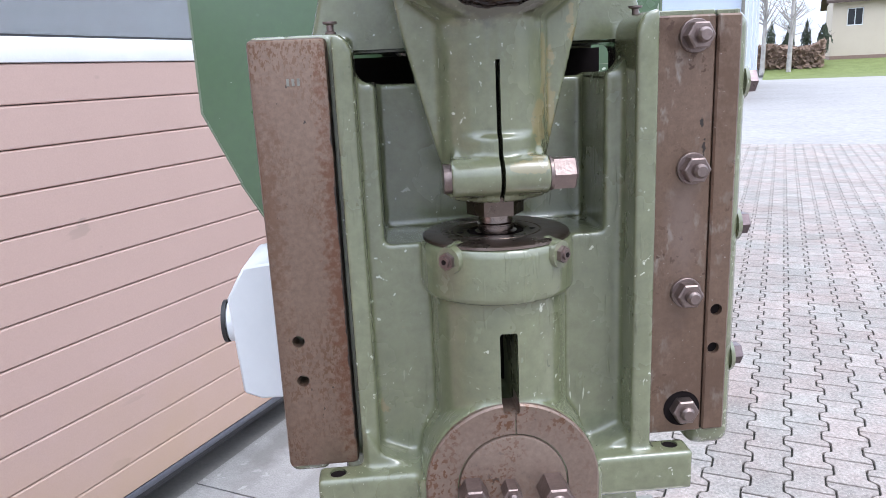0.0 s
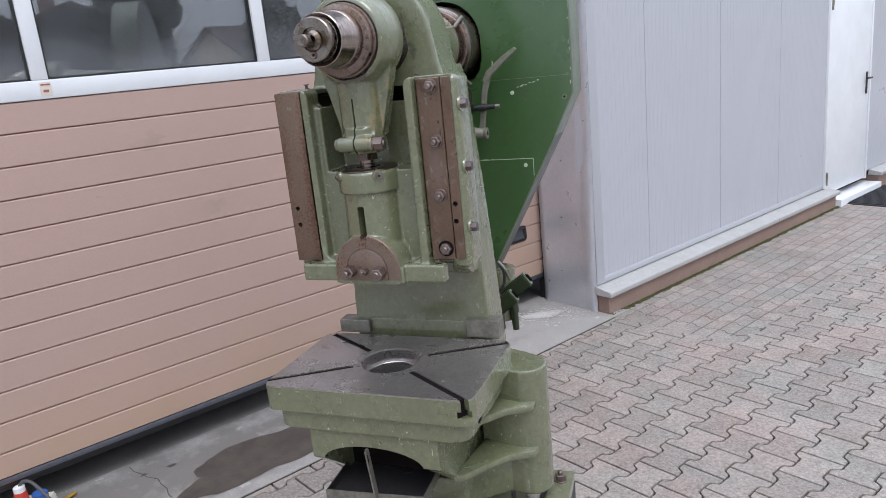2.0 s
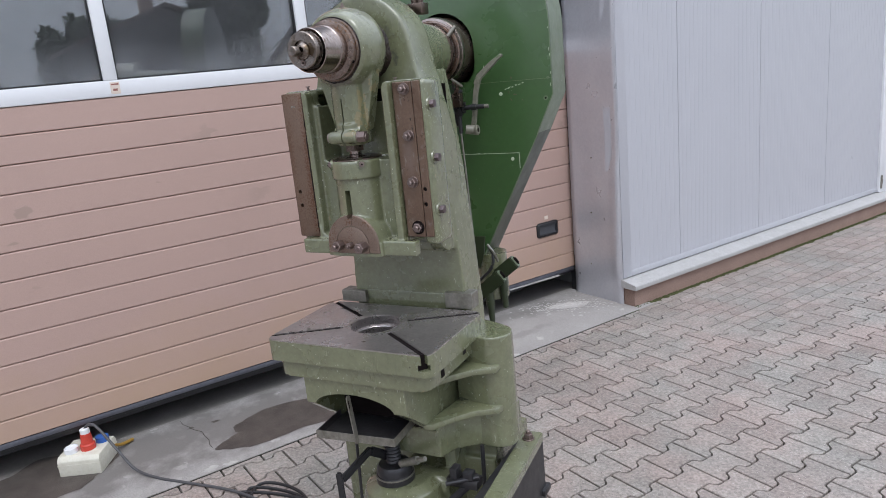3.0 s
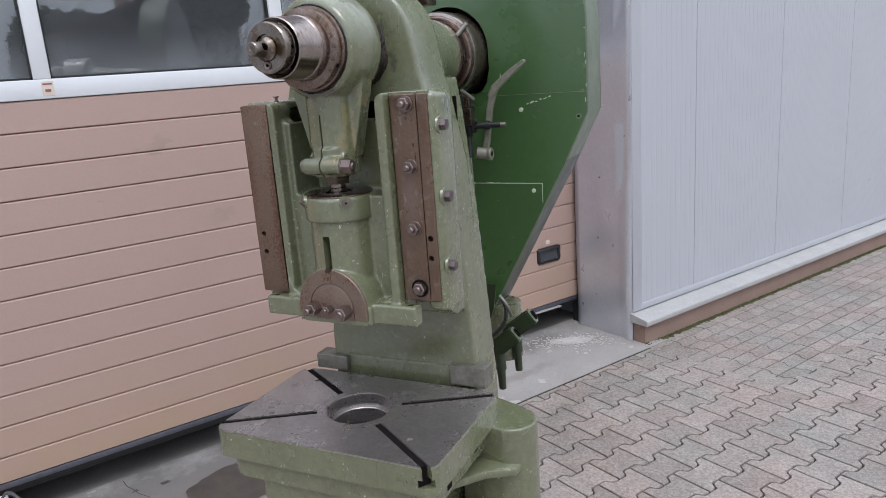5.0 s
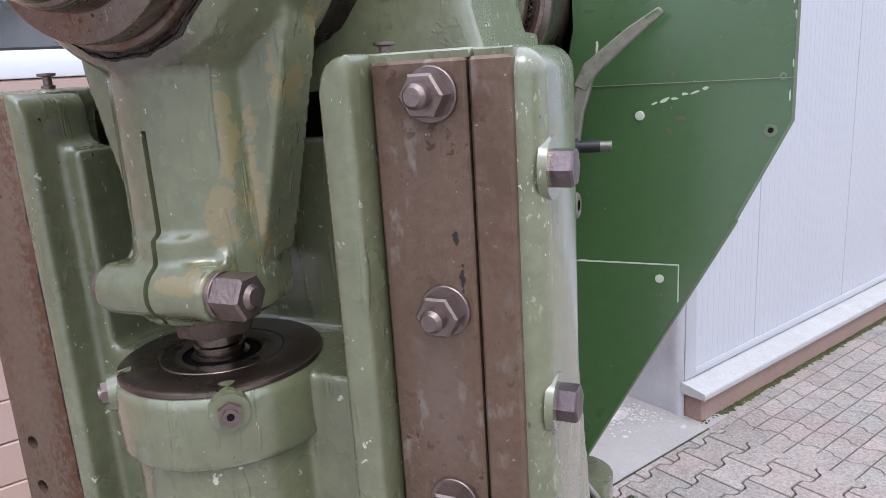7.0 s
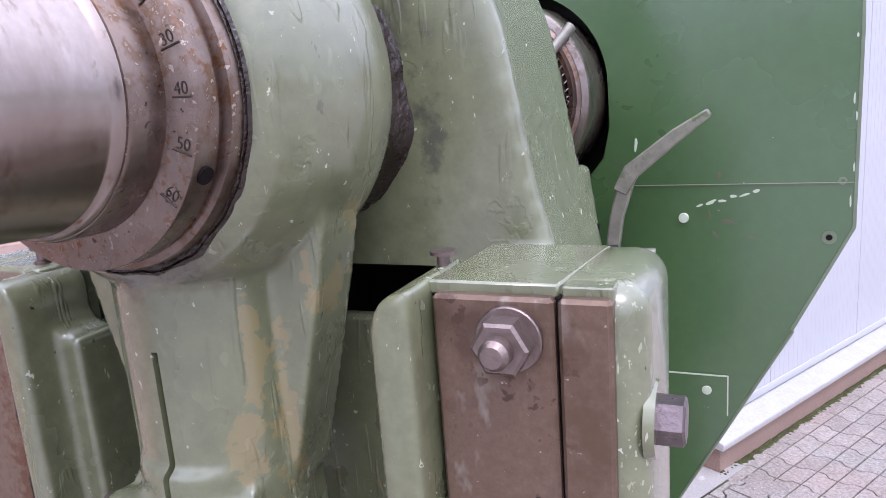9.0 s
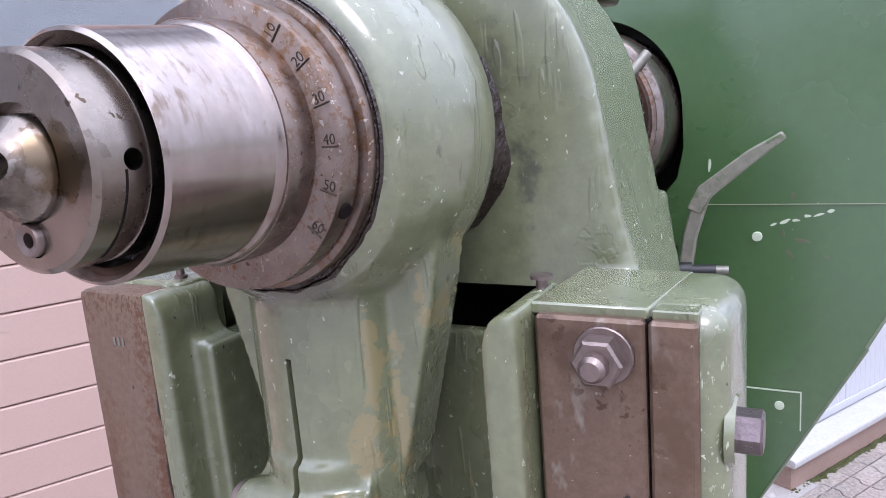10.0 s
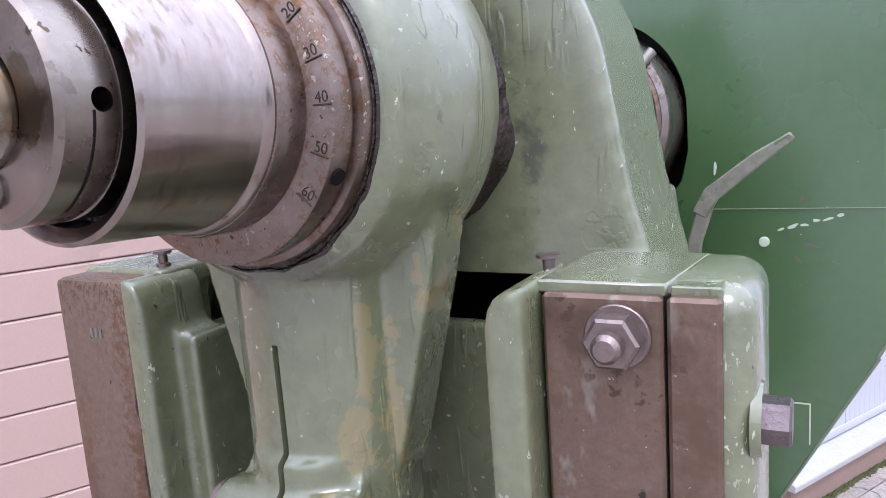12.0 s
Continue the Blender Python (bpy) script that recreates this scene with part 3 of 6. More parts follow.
def cast(bm, voxel=0.003, rounds=4, factor=0.5):
    """Fuses overlapping solids into one casting with soft, rounded inner and outer edges."""
    ob = temp(bm)
    mod = ob.modifiers.new("fuse", "REMESH")
    mod.mode, mod.voxel_size = "VOXEL", voxel
    mod = ob.modifiers.new("soften", "SMOOTH")
    mod.factor, mod.iterations = factor, rounds
    return evaluated(ob)


def arc(cx, cy, r, a0, a1, n):
    return [(cx + r * math.cos(radians(a0 + (a1 - a0) * i / n)), cy + r * math.sin(radians(a0 + (a1 - a0) * i / n))) for i in range(n + 1)]


def bar(a, b, w, h):
    a, b = Vector(a), Vector(b)
    d = (b - a)
    m = Matrix.Translation((a + b) / 2) @ d.to_track_quat("Y", "Z").to_matrix().to_4x4() @ Matrix.Diagonal((w, d.length, h, 1))
    bm = bmesh.new()
    bmesh.ops.create_cube(bm, size=1, matrix=m)
    bmesh.ops.bevel(bm, geom=bm.edges[:], offset=0.004, segments=2, affect="EDGES")
    return bm


# ---------------------------------------------------------------- setting: ground, garage front, white wing
DX, DB, PITCH = -2.0, 0.165, 0.128          # door face, door bottom, groove spacing
WX, WY = -1.515, 3.26                        # white wall face, its corner

solo("ground", box(-60, 90, -60, 160, -0.3, -0.009), SAND, "sandy bedding under the grey block paving", "ground", "structure", smooth=0)
solo("road", box(-5.5, 60, 15.0, 62, -0.05, 0.002), FAR_PAVING, "pale grey paved yard running far back", "paving", "structure", smooth=0)
solo("pavement", merge(box(5.0, 60, -40, 15.0, -0.05, 0.002), box(-1.4, 5.0, -40, -2.2, -0.05, 0.0015)), FAR_PAVING, "pale grey paved yard behind the machine", "paving", "structure", smooth=0)
# concrete apron before the door, with a joint and a damp patch
apron = cut(box(-2.06, -1.378, -8.0, 3.40, -0.2, 0.0085), box(-7, -1.3, 2.005, 2.013, -0.02, 0.1))
solo("floor", apron, CONCRETE, "worn pale concrete apron in front of the door", "floor", "structure", smooth=0)

solo("floor_joint", box(-1.3778, -1.3705, -2.3, 3.25, -0.01, 0.0055), SAND, "dark dirt-filled joint beside the concrete apron", "joint", "structure", smooth=0)
# floor behind the door, coloured darker for the shade indoors
solo("garage_floor", box(-7.0, -2.06, -8.0, 3.40, -0.2, 0.002), GARAGE_FLOOR, "concrete floor inside the garage, its shade put into the colour", "floor", "structure", smooth=0)


def blob(cx, cy, rx, ry, z, n=64, rough=0.18, seed=1):
    bm = bmesh.new()
    vs = []
    for i in range(n):
        a = 6.2832 * i / n
        k = 1 + rough * noise.noise(Vector((math.cos(a) * 1.7 + seed, math.sin(a) * 1.7, seed * 3.1))) * 2
        k += 0.06 * noise.noise(Vector((math.cos(a) * 9 + seed, math.sin(a) * 9, seed)))
        vs.append(bm.verts.new((cx + rx * k * math.cos(a), cy + ry * k * math.sin(a), z)))
    bm.faces.new(vs)
    return bm


solo("damp_patch", blob(-1.62, 0.95, 0.19, 0.46, 0.0105, seed=2), DAMP, "dark damp patch on the pale concrete", "stain", "structure", smooth=0)
solo("damp_patch", blob(-1.88, -0.25, 0.22, 0.3, 0.0105, seed=5), DAMP, "dark damp patch round the socket box", "stain", "structure", smooth=0)

drnd = random.Random(21)
dust = []
for k in range(900):
    a, r = drnd.uniform(0, 6.28), abs(drnd.gauss(0, 1))
    s = drnd.uniform(0.002, 0.009) * (1.8 if r < 0.6 else 0.8)
    along = 0.17 * r * math.sin(a)
    x, y = -1.78 + 0.09 * r * math.cos(a) + 0.5 * along, 3.0 + along
    if -2.02 < x < -1.42 and y < 3.22:
        dust.append(blob(x, y, s * drnd.uniform(0.7, 1.6), s, 0.0090 + 0.000006 * k, 8, 0.5, seed=k))
solo("dust_crumbs", merge(*dust), DUST, "white cement dust and crumbs by the jamb", "dust", "stuff", smooth=0)
crack_line = [(-2.028, 0.407), (-1.97, 0.409), (-1.919, 0.427), (-1.87, 0.436), (-1.814, 0.464), (-1.76, 0.458), (-1.701, 0.464), (-1.65, 0.449), (-1.609, 0.453)]
solo("floor_crack", merge(*[rod((*a, 0.0078), (*b, 0.0078), 0.0022, 5) for a, b in zip(crack_line, crack_line[1:])], blob(-1.882, 0.554, 0.012, 0.028, 0.0092, 16, 0.4, 8), blob(-1.90, 0.43, 0.01, 0.016, 0.0092, 16, 0.4, 9)), DAMP, "thin dark jagged crack in the concrete apron", "crack", "structure", smooth=0)

# sectional door: grooved beige sections, glazed band above, rubber seal below
Y0, Y1 = -6.0, 3.285
door = thing("door_1", "beige grooved sectional garage door, slightly raised", "garage door", kind="structure")
z = 0.196
while z < 1.695:
    z1 = 0.304 if z < 0.2 else min(z + PITCH, 1.704)
    g = 0.002
    pts = [(DX - 0.04, z), (DX - 0.003, z), (DX + 0.001, z + 0.0015), (DX + 0.002, z + 0.004), (DX + 0.002, z1 - 0.0085), (DX - 0.0035, z1 - 0.0035), (DX - 0.008, z1 - 0.002), (DX - 0.04, z1 - 0.002)]
    bm = bmesh.new()
    lo, hi = [bm.verts.new((q[0], Y0, q[1])) for q in pts], [bm.verts.new((q[0], Y1, q[1])) for q in pts]
    for i in range(len(pts)):
        j = (i + 1) % len(pts)
        bm.faces.new((lo[i], lo[j], hi[j], hi[i]))
    bm.faces.new(lo), bm.faces.new(hi)
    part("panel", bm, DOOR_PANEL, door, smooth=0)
    z = z1
part("door_seal", merge(box(DX - 0.045, DX - 0.002, Y0, Y1, DB - 0.012, DB + 0.029, 0.004), box(DX - 0.03, DX - 0.012, Y0, Y1 - 0.5, DB - 0.03, DB - 0.01, 0.003)), BLACK, door, "black rubber seal")
part("seal_strip", bar((DX + 0.002, 2.66, 0.166), (DX + 0.014, 3.12, 0.163), 0.030, 0.006), LEDGE, door, "pale loose sealing strip under the door", smooth=0)
part("bottom_rail", box(DX - 0.05, DX + 0.004, Y0, Y1, DB + 0.004, DB + 0.0285, 0.002), RAIL, door, "dark grey aluminium bottom rail")
ZW = 1.704
part("window_rail", box(DX - 0.045, DX + 0.006, Y0, Y1, ZW, ZW + 0.075, 0.004), WHITE, door, "white glazing rail")
part("window_rail", box(DX - 0.045, DX + 0.006, Y0, Y1, 2.32, 2.42, 0.004), WHITE, door, "white glazing rail")
for yc in [0.400 + 0.998 * k for k in range(-6, 3)]:
    part("mullion", box(DX - 0.045, DX + 0.006, yc - 0.031, yc + 0.031, ZW + 0.075, 2.32, 0.004), WHITE, door, "white mullion")
    if yc + 0.99 < Y1 + 0.2:
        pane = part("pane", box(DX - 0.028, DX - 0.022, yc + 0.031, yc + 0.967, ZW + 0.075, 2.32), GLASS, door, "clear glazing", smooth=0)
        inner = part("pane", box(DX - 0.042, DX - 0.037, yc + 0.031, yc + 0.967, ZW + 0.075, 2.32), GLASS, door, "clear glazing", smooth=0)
        gk = []
        for a, b, c, d in ((yc + 0.031, yc + 0.967, ZW + 0.075, ZW + 0.083), (yc + 0.031, yc + 0.039, ZW + 0.075, 2.32), (yc + 0.959, yc + 0.967, ZW + 0.075, 2.32)):
            gk.append(box(DX - 0.02, DX - 0.008, a, b, c, d))
        part("glazing_gasket", merge(*gk), BLACK, door, "black gasket", smooth=0)
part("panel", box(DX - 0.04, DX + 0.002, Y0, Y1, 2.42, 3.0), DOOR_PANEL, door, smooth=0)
# sunk handle in the second groove row
hy, hz = 3.04, 0.52
handle = part("handle", cut(box(DX - 0.02, DX + 0.016, hy - 0.10, hy + 0.10, hz - 0.055, hz + 0.055, 0.026, 4), box(DX - 0.015, DX + 0.03, hy - 0.080, hy + 0.080, hz - 0.037, hz + 0.037, 0.008, 2)), BLACK, door, "black sunk plastic handle")
part("handle_bowl", cut(box(DX - 0.01, DX + 0.0115, hy - 0.083, hy + 0.083, hz - 0.040, hz + 0.040, 0.008, 3), prism([(DX + 0.0032, hz - 0.016), (DX + 0.03, hz - 0.060), (DX + 0.03, hz + 0.032), (DX + 0.0032, hz + 0.032)], "v", hy - 0.074, hy + 0.074)), HANDLE_GREY, handle, "grey hollow of the handle")
part("label_plate", box(DX + 0.002, DX + 0.0032, hy - 0.02, hy + 0.012, hz + 0.07, hz + 0.095), LABEL_PAPER, door, "small paper sticker", smooth=0)
st = part("label_plate", box(DX + 0.006, DX + 0.0075, 0.392, 0.434, 1.716, 1.770), LABEL_PAPER, door, "pale pink paper sticker", smooth=0)
part("print_bar", merge(box(DX + 0.0075, DX + 0.0085, 0.396, 0.43, 1.757, 1.763), box(DX + 0.0075, DX + 0.0085, 0.402, 0.422, 1.730, 1.740)), INK, st, smooth=0)

# garage room behind the glazing, and the wall over the door
solo("wall_west", merge(box(-7.2, -7.0, -8, 4, 0, 3.4), box(-7.2, -2.0, -8.2, -8.0, 0, 3.4), box(-7.2, -2.1, 3.40, 3.6, 0, 3.4)), ROOM, "plain grey garage walls", "wall", "structure", smooth=0)
solo("ceiling", box(-7.2, -1.9, -8.2, 3.6, 3.4, 3.6), ROOM, "plain grey garage ceiling", "ceiling", "structure", smooth=0)
solo("wall_over_door", box(-2.0, -1.9, -8, 3.28, 3.0, 5.0), WALL_SHEET, "white sheet wall over the garage door", "wall", "structure", smooth=0)
solo("wall_south", box(-2.1, -1.85, -12, -6.0, 0, 5.0), WALL_SHEET, "white sheet wall beside the garage door", "wall", "structure", smooth=0)
solo("door_jamb", box(-2.04, -1.972, 3.285, 3.31, 0, 3.0), BLACK, "dark door track beside the jamb", "jamb", "structure", smooth=0)

# white wing: return face of bent sheet, ribbed front, plinth and ledge
ret = bmesh.new()
nx, nz = 12, 60
grid = [[None] * (nz + 1) for _ in range(nx + 1)]
for i in range(nx + 1):
    for k in range(nz + 1):
        x, zz = -1.968 + 0.453 * i / nx, 5.0 * (k / nz) ** 1.6
        d = 0.009 * noise.noise(Vector((x * 6, zz * 2.2, 3))) * (1.6 if zz < 1 else 0.5)
        if i == nx - 1 and zz < 1.0:
            d -= 0.014 + 0.006 * noise.noise(Vector((0, zz * 9, 1)))
        grid[i][k] = ret.verts.new((x, WY + d, zz))
for i in range(nx):
    for k in range(nz):
        ret.faces.new((grid[i][k], grid[i + 1][k], grid[i + 1][k + 1], grid[i][k + 1]))
jamb = solo("wall_return", ret, FLASHING, "dented grey sheet-metal jamb of the white wing", "wall", "structure", smooth=60)
jamb.modifiers.new("sheet", "SOLIDIFY").thickness = -0.004
part("screw", merge(*[rod((-1.8 + 0.02 * k, WY - 0.006, zz), (-1.8 + 0.02 * k, WY + 0.01, zz), 0.005, 8) for k, zz in enumerate((0.25, 0.62, 1.0))]), BARE, jamb)


def ribbed(y0, y1, z0, z1, x, step=0.046, joints=()):
    """A sheet wall with shallow upright lines and deeper panel joints."""
    ys, y = [], y0
    while y < y1 - 1e-4:
        ys.append(y)
        y += step
    bm = bmesh.new()
    prof = []
    for y in ys:
        e = min(y + step, y1)
        prof += [(y, x), (e - 0.009, x), (e - 0.006, x - 0.0010), (e - 0.002, x - 0.0010)]
    for j in joints:
        prof += [(j - 0.004, x), (j - 0.002, x - 0.005), (j + 0.002, x - 0.005), (j + 0.004, x)]
        prof = [q for q in prof if not (j - 0.03 < q[0] < j + 0.03) or abs(q[0] - j) < 0.0045]
    prof = sorted(set(prof + [(y1, x)]))
    lo, hi = [bm.verts.new((b, a, z0)) for a, b in prof], [bm.verts.new((b, a, z1)) for a, b in prof]
    for i in range(len(prof) - 1):
        bm.faces.new((lo[i], lo[i + 1], hi[i + 1], hi[i]))
    return bm


wall_b = merge(ribbed(WY + 0.085, 6.65, 0.19, 5.0, WX, joints=(3.86, 4.81, 5.76)), ribbed(7.62, 9.22, 0.19, 5.0, WX, joints=(8.6,)), ribbed(6.65, 7.62, 2.15, 5.0, WX),
               box(WX - 0.12, WX - 0.06, WY, 9.3, 0.15, 5.0))
wb = solo("wall_north", wall_b, WALL_SHEET, "white ribbed sheet wall of the wing", "wall", "structure", smooth=0)
solo("wall_north_end", merge(box(-7, WX - 0.001, 9.22, 9.5, 0, 5.0), box(-7.2, -7.0, 3.6, 9.5, 0, 5.0), box(-7.2, WX - 0.01, 3.3, 9.5, 5.0, 5.1)), WALL_SHEET, "white sheet end walls of the wing", "wall", "structure", smooth=0)
solo("trim", merge(box(WX - 0.01, WX + 0.003, WY + 0.004, WY + 0.085, 0.19, 5.0, 0.002), box(WX - 0.01, WX + 0.006, 9.14, 9.223, 0.19, 5.0, 0.002),
                   box(WX - 0.01, WX + 0.004, WY + 0.085, 6.65, 0.192, 0.23, 0.001)), WALL_SHEET, "white corner and foot trims of the sheet wall", "trim", "structure")
solo("plinth", merge(box(WX - 0.1, WX + 0.085, WY + 0.012, 6.75, -0.1, 0.128), box(WX - 0.1, WX + 0.085, 7.80, 9.22, -0.1, 0.128)), PLINTH, "brown-pink stucco plinth under the ledge", "plinth", "structure", smooth=0)
bm = []
for a, b in ((WY - 0.01, 5.55), (5.553, 6.77), (7.78, 9.24)):
    bm.append(prism([(WX - 0.01, 0.186), (WX - 0.01, 0.13), (WX + 0.115, 0.128), (WX + 0.118, 0.155), (WX + 0.112, 0.163)], "v", a, b, 0.002, 1))
solo("ledge", merge(*bm), LEDGE, "white folded metal ledge on the plinth", "ledge", "structure")
wd = thing("door_2", "white sheet-metal side door, closed", "door", kind="structure")
part("leaf", box(WX - 0.05, WX + 0.012, 6.685, 7.615, 0.13, 2.12, 0.004), WHITE, wd)
part("threshold", box(WX - 0.08, WX + 0.125, 6.78, 7.77, -0.05, 0.07, 0.004), WHITE, wd, "white worn threshold step")
part("door_frame", merge(box(WX - 0.05, WX + 0.02, 6.65, 6.683, 0.19, 2.15, 0.003), box(WX - 0.05, WX + 0.02, 7.617, 7.65, 0.12, 2.15, 0.003)), WHITE, wd)
hd = part("door_handle", merge(box(WX + 0.012, WX + 0.02, 7.535, 7.57, 0.98, 1.19, 0.003), rod((WX + 0.02, 7.552, 1.13), (WX + 0.065, 7.552, 1.13), 0.009), rod((WX + 0.06, 7.56, 1.13), (WX + 0.06, 7.44, 1.135), 0.009)), BLACK, wd, "black lever handle on a long plate")
for zz in (0.28, 1.85):
    part("hinge", merge(rod((WX + 0.022, 6.685, zz - 0.06), (WX + 0.022, 6.685, zz + 0.06), 0.011), box(WX + 0.01, WX + 0.018, 6.685, 6.73, zz - 0.02, zz + 0.02)), BARE, wd)

mat_thing = thing("door_mat", "black ribbed rubber door mat on the paving", "door mat")
part("base", box(-1.41, -0.93, 6.92, 7.88, 0.0, 0.012, 0.003), MAT, mat_thing)
for k in range(22):
    y = 6.95 + k * 0.0425
    part("rib", box(-1.395, -0.945, y, y + 0.02, 0.011, 0.02, 0.002, 1), MAT, mat_thing, smooth=0)

tr = thing("planter_trough", "green weathered plastic trough on the paving", "trough")
outer = prism([(-1.37, 0.01), (-0.74, 0.01), (-0.71, 0.2), (-1.40, 0.2)], "v", 9.52, 9.78, 0.01)
part("body", cut(outer, prism([(-1.355, 0.03), (-0.755, 0.03), (-0.728, 0.25), (-1.382, 0.25)], "v", 9.535, 9.765)), GREEN_TUB, tr)
part("rim", cut(box(-1.41, -0.70, 9.505, 9.795, 0.185, 0.208, 0.004), box(-1.38, -0.73, 9.535, 9.765, 0.1, 0.3)), GREEN_TUB, tr)
pip = thing("drain_pipe", "white pipe elbow beside the wall corner", "pipe")
part("box", box(-1.5, -1.36, 9.34, 9.5, 0.2, 0.4, 0.006), LEDGE, pip)
part("pipe", merge(rod((-1.4, 9.44, 0.31), (-1.27, 9.47, 0.31), 0.055, 20), rod((-1.40, 9.45, 0.0), (-1.40, 9.45, 0.31), 0.05, 16)), PVC, pip, "pinkish pvc pipe end")

# far yard: pale blue hall, lawn, hedge, house
hall = thing("blue_hall", "pale blue sheet-metal hall with brown plinth", "building")
part("wall", box(-14, -1.36, 28.0, 48, 0.55, 6.0), BLUE_WALL, hall, smooth=0)
part("plinth", box(-13.98, -1.33, 27.97, 48.02, 0, 0.55), PLINTH, hall, "brown plinth", smooth=0)
part("downpipe", rod((-1.3, 27.9, 0.1), (-1.3, 27.9, 6.0), 0.06, 12), BARE, hall)
part("roof", box(-14.3, -1.0, 27.6, 48.4, 6.0, 6.25), WHITE, hall, smooth=0)
for y in (32, 36.5, 41, 45):
    part("pilaster", box(-1.37, -1.30, y, y + 0.35, 0.5, 6.0), WHITE, hall, smooth=0)
bm = bmesh.new()
q = [bm.verts.new(c) for c in ((-1.2, 55, 0.0), (90, 55, 0.0), (90, 58, 0.12), (-1.2, 58, 0.12), (90, 65, 1.05), (-1.2, 65, 1.05), (90, 160, 1.6), (-1.2, 160, 1.6))]
for f in ((0, 1, 2, 3), (3, 2, 4, 5), (5, 4, 6, 7)):
    bm.faces.new([q[i] for i in f])
solo("lawn", bm, GRASS, "patchy winter lawn rising beyond the yard", "lawn", "stuff", smooth=0)


def house(name, label, m, w=9.0, d=8.0, h=3.4, rise=2.6, wins=((1.5, 1.0), (5.5, 1.0)), wall=None):
    hs = thing(name, label, "house", m)
    body = box(0, w, 0, d, 0.3, h)
    for x, zz in wins:
        body = cut(body, box(x, x + 1.1, -0.2, 0.18, zz, zz + 1.3))
    part("wall", body, wall or RENDER_WALL, hs, smooth=0)
    part("plinth", box(-0.02, w + 0.02, -0.02, d + 0.02, 0, 0.32), PLINTH, hs, "dark plinth", smooth=0)
    part("gable", prism([(0, h), (d, h), (d / 2, h + rise)], "u", 0.1, w - 0.1), wall or RENDER_WALL, hs, smooth=0)
    rf = [prism([(-0.6, h - 0.35), (-0.6, h - 0.15), (d / 2, h + rise + 0.2), (d / 2, h + rise)], "u", -0.5, w + 0.5),
          prism([(d + 0.6, h - 0.35), (d + 0.6, h - 0.15), (d / 2, h + rise + 0.2), (d / 2, h + rise)], "u", -0.5, w + 0.5)]
    r = part("roof", merge(*rf), ROOF, hs, "dark tiled roof", smooth=0)
    part("chimney", box(w * 0.6, w * 0.6 + 0.6, d / 2 - 0.3, d / 2 + 0.3, h + rise - 0.6, h + rise + 0.9), PLINTH, r, smooth=0)
    for x, zz in wins:
        wdw = part("window", merge(box(x, x + 1.1, 0.1, 0.16, zz, zz + 0.07), box(x, x + 1.1, 0.1, 0.16, zz + 1.23, zz + 1.3), box(x, x + 0.07, 0.1, 0.16, zz, zz + 1.3), box(x + 1.03, x + 1.1, 0.1, 0.16, zz, zz + 1.3), box(x + 0.52, x + 0.58, 0.1, 0.16, zz, zz + 1.3)), WHITE, hs, smooth=0)
        part("pane", box(x + 0.05, x + 1.05, 0.17, 0.19, zz + 0.05, zz + 1.25), WINDOW_DARK, wdw, smooth=0)
    return hs


house("house", "beige rendered house with dark windows and tiled roof", pose(3.3, 66, 1.0, 0, 0, 0), 14, 10, 4.6, 3.0, ((1.0, 2.55), (5.5, 2.55), (9.5, 2.55)))


def crown(n, centre, size, leaf, seed, droop=0.0):
    """Many small leaf clumps in an uneven cloud."""
    rnd = random.Random(seed)
    verts, faces = [], []
    c = Vector(centre)
    while len(faces) < n:
        q = Vector((rnd.uniform(-1, 1), rnd.uniform(-1, 1), rnd.uniform(-1, 1)))
        k = 0.75 + 0.5 * noise.noise(q * 2.1 + Vector((seed, 0, 0)))
        if q.length > k or rnd.random() > 0.35 + 0.65 * q.length:
            continue
        o = c + Vector((q.x * size[0], q.y * size[1], q.z * size[2]))
        a = Vector((rnd.uniform(-1, 1), rnd.uniform(-1, 1), rnd.uniform(-1, 1))).normalized()
        b = a.orthogonal().normalized()
        s = leaf * rnd.uniform(0.6, 1.4)
        i = len(verts)
        verts += [o + a * s, o + b * s * 0.5, o - a * s, o - b * s * 0.5 + a.cross(b) * s * 0.2]
        faces.append((i, i + 1, i + 2, i + 3))
    me = bpy.data.meshes.new("crown")
    me.from_pydata(verts, [], faces)
    return me


def tree(name, label, m, height, spread, leaf_mat, n, seed, conifer=False, bare=False):
    t = thing(name, label, "tree", m)
    rnd = random.Random(seed)
    limbs = [rod((0, 0, 0), (0.05, 0, height * 0.55), height * 0.02, 10, height * 0.012), rod((0.05, 0, height * 0.53), (0, 0, height * 0.97), height * 0.012, 8, 0.01)]
    for k in range(26 if bare else 9):
        a, zz = rnd.uniform(0, 6.28), height * rnd.uniform(0.3, 0.85)
        tip = Vector((math.cos(a) * spread * rnd.uniform(0.5, 0.9), math.sin(a) * spread * rnd.uniform(0.5, 0.9), zz + height * rnd.uniform(0.05, 0.25)))
        limbs.append(rod((0, 0, zz), tip, height * 0.007, 6, 0.008))
        for _ in range(4 if bare else 0):
            mid = Vector((0, 0, zz)).lerp(tip, rnd.uniform(0.4, 0.9))
            limbs.append(rod(mid, mid + Vector((rnd.uniform(-1, 1), rnd.uniform(-1, 1), rnd.uniform(0.2, 1))) * spread * 0.35, height * 0.003, 5, 0.004))
    part("trunk", merge(*limbs), BIRCH if bare else BARK, t)
    if not bare:
        me = crown(n, (0, 0, height * 0.62), (spread, spread, height * 0.42), 0.14 * spread, seed)
        if conifer:
            for v in me.vertices:
                k = max(0.08, 1.15 - v.co.z / height)
                v.co.x, v.co.y = v.co.x * k, v.co.y * k
        me.materials.append(leaf_mat)
        part("crown", me, leaf_mat, t)
    return t


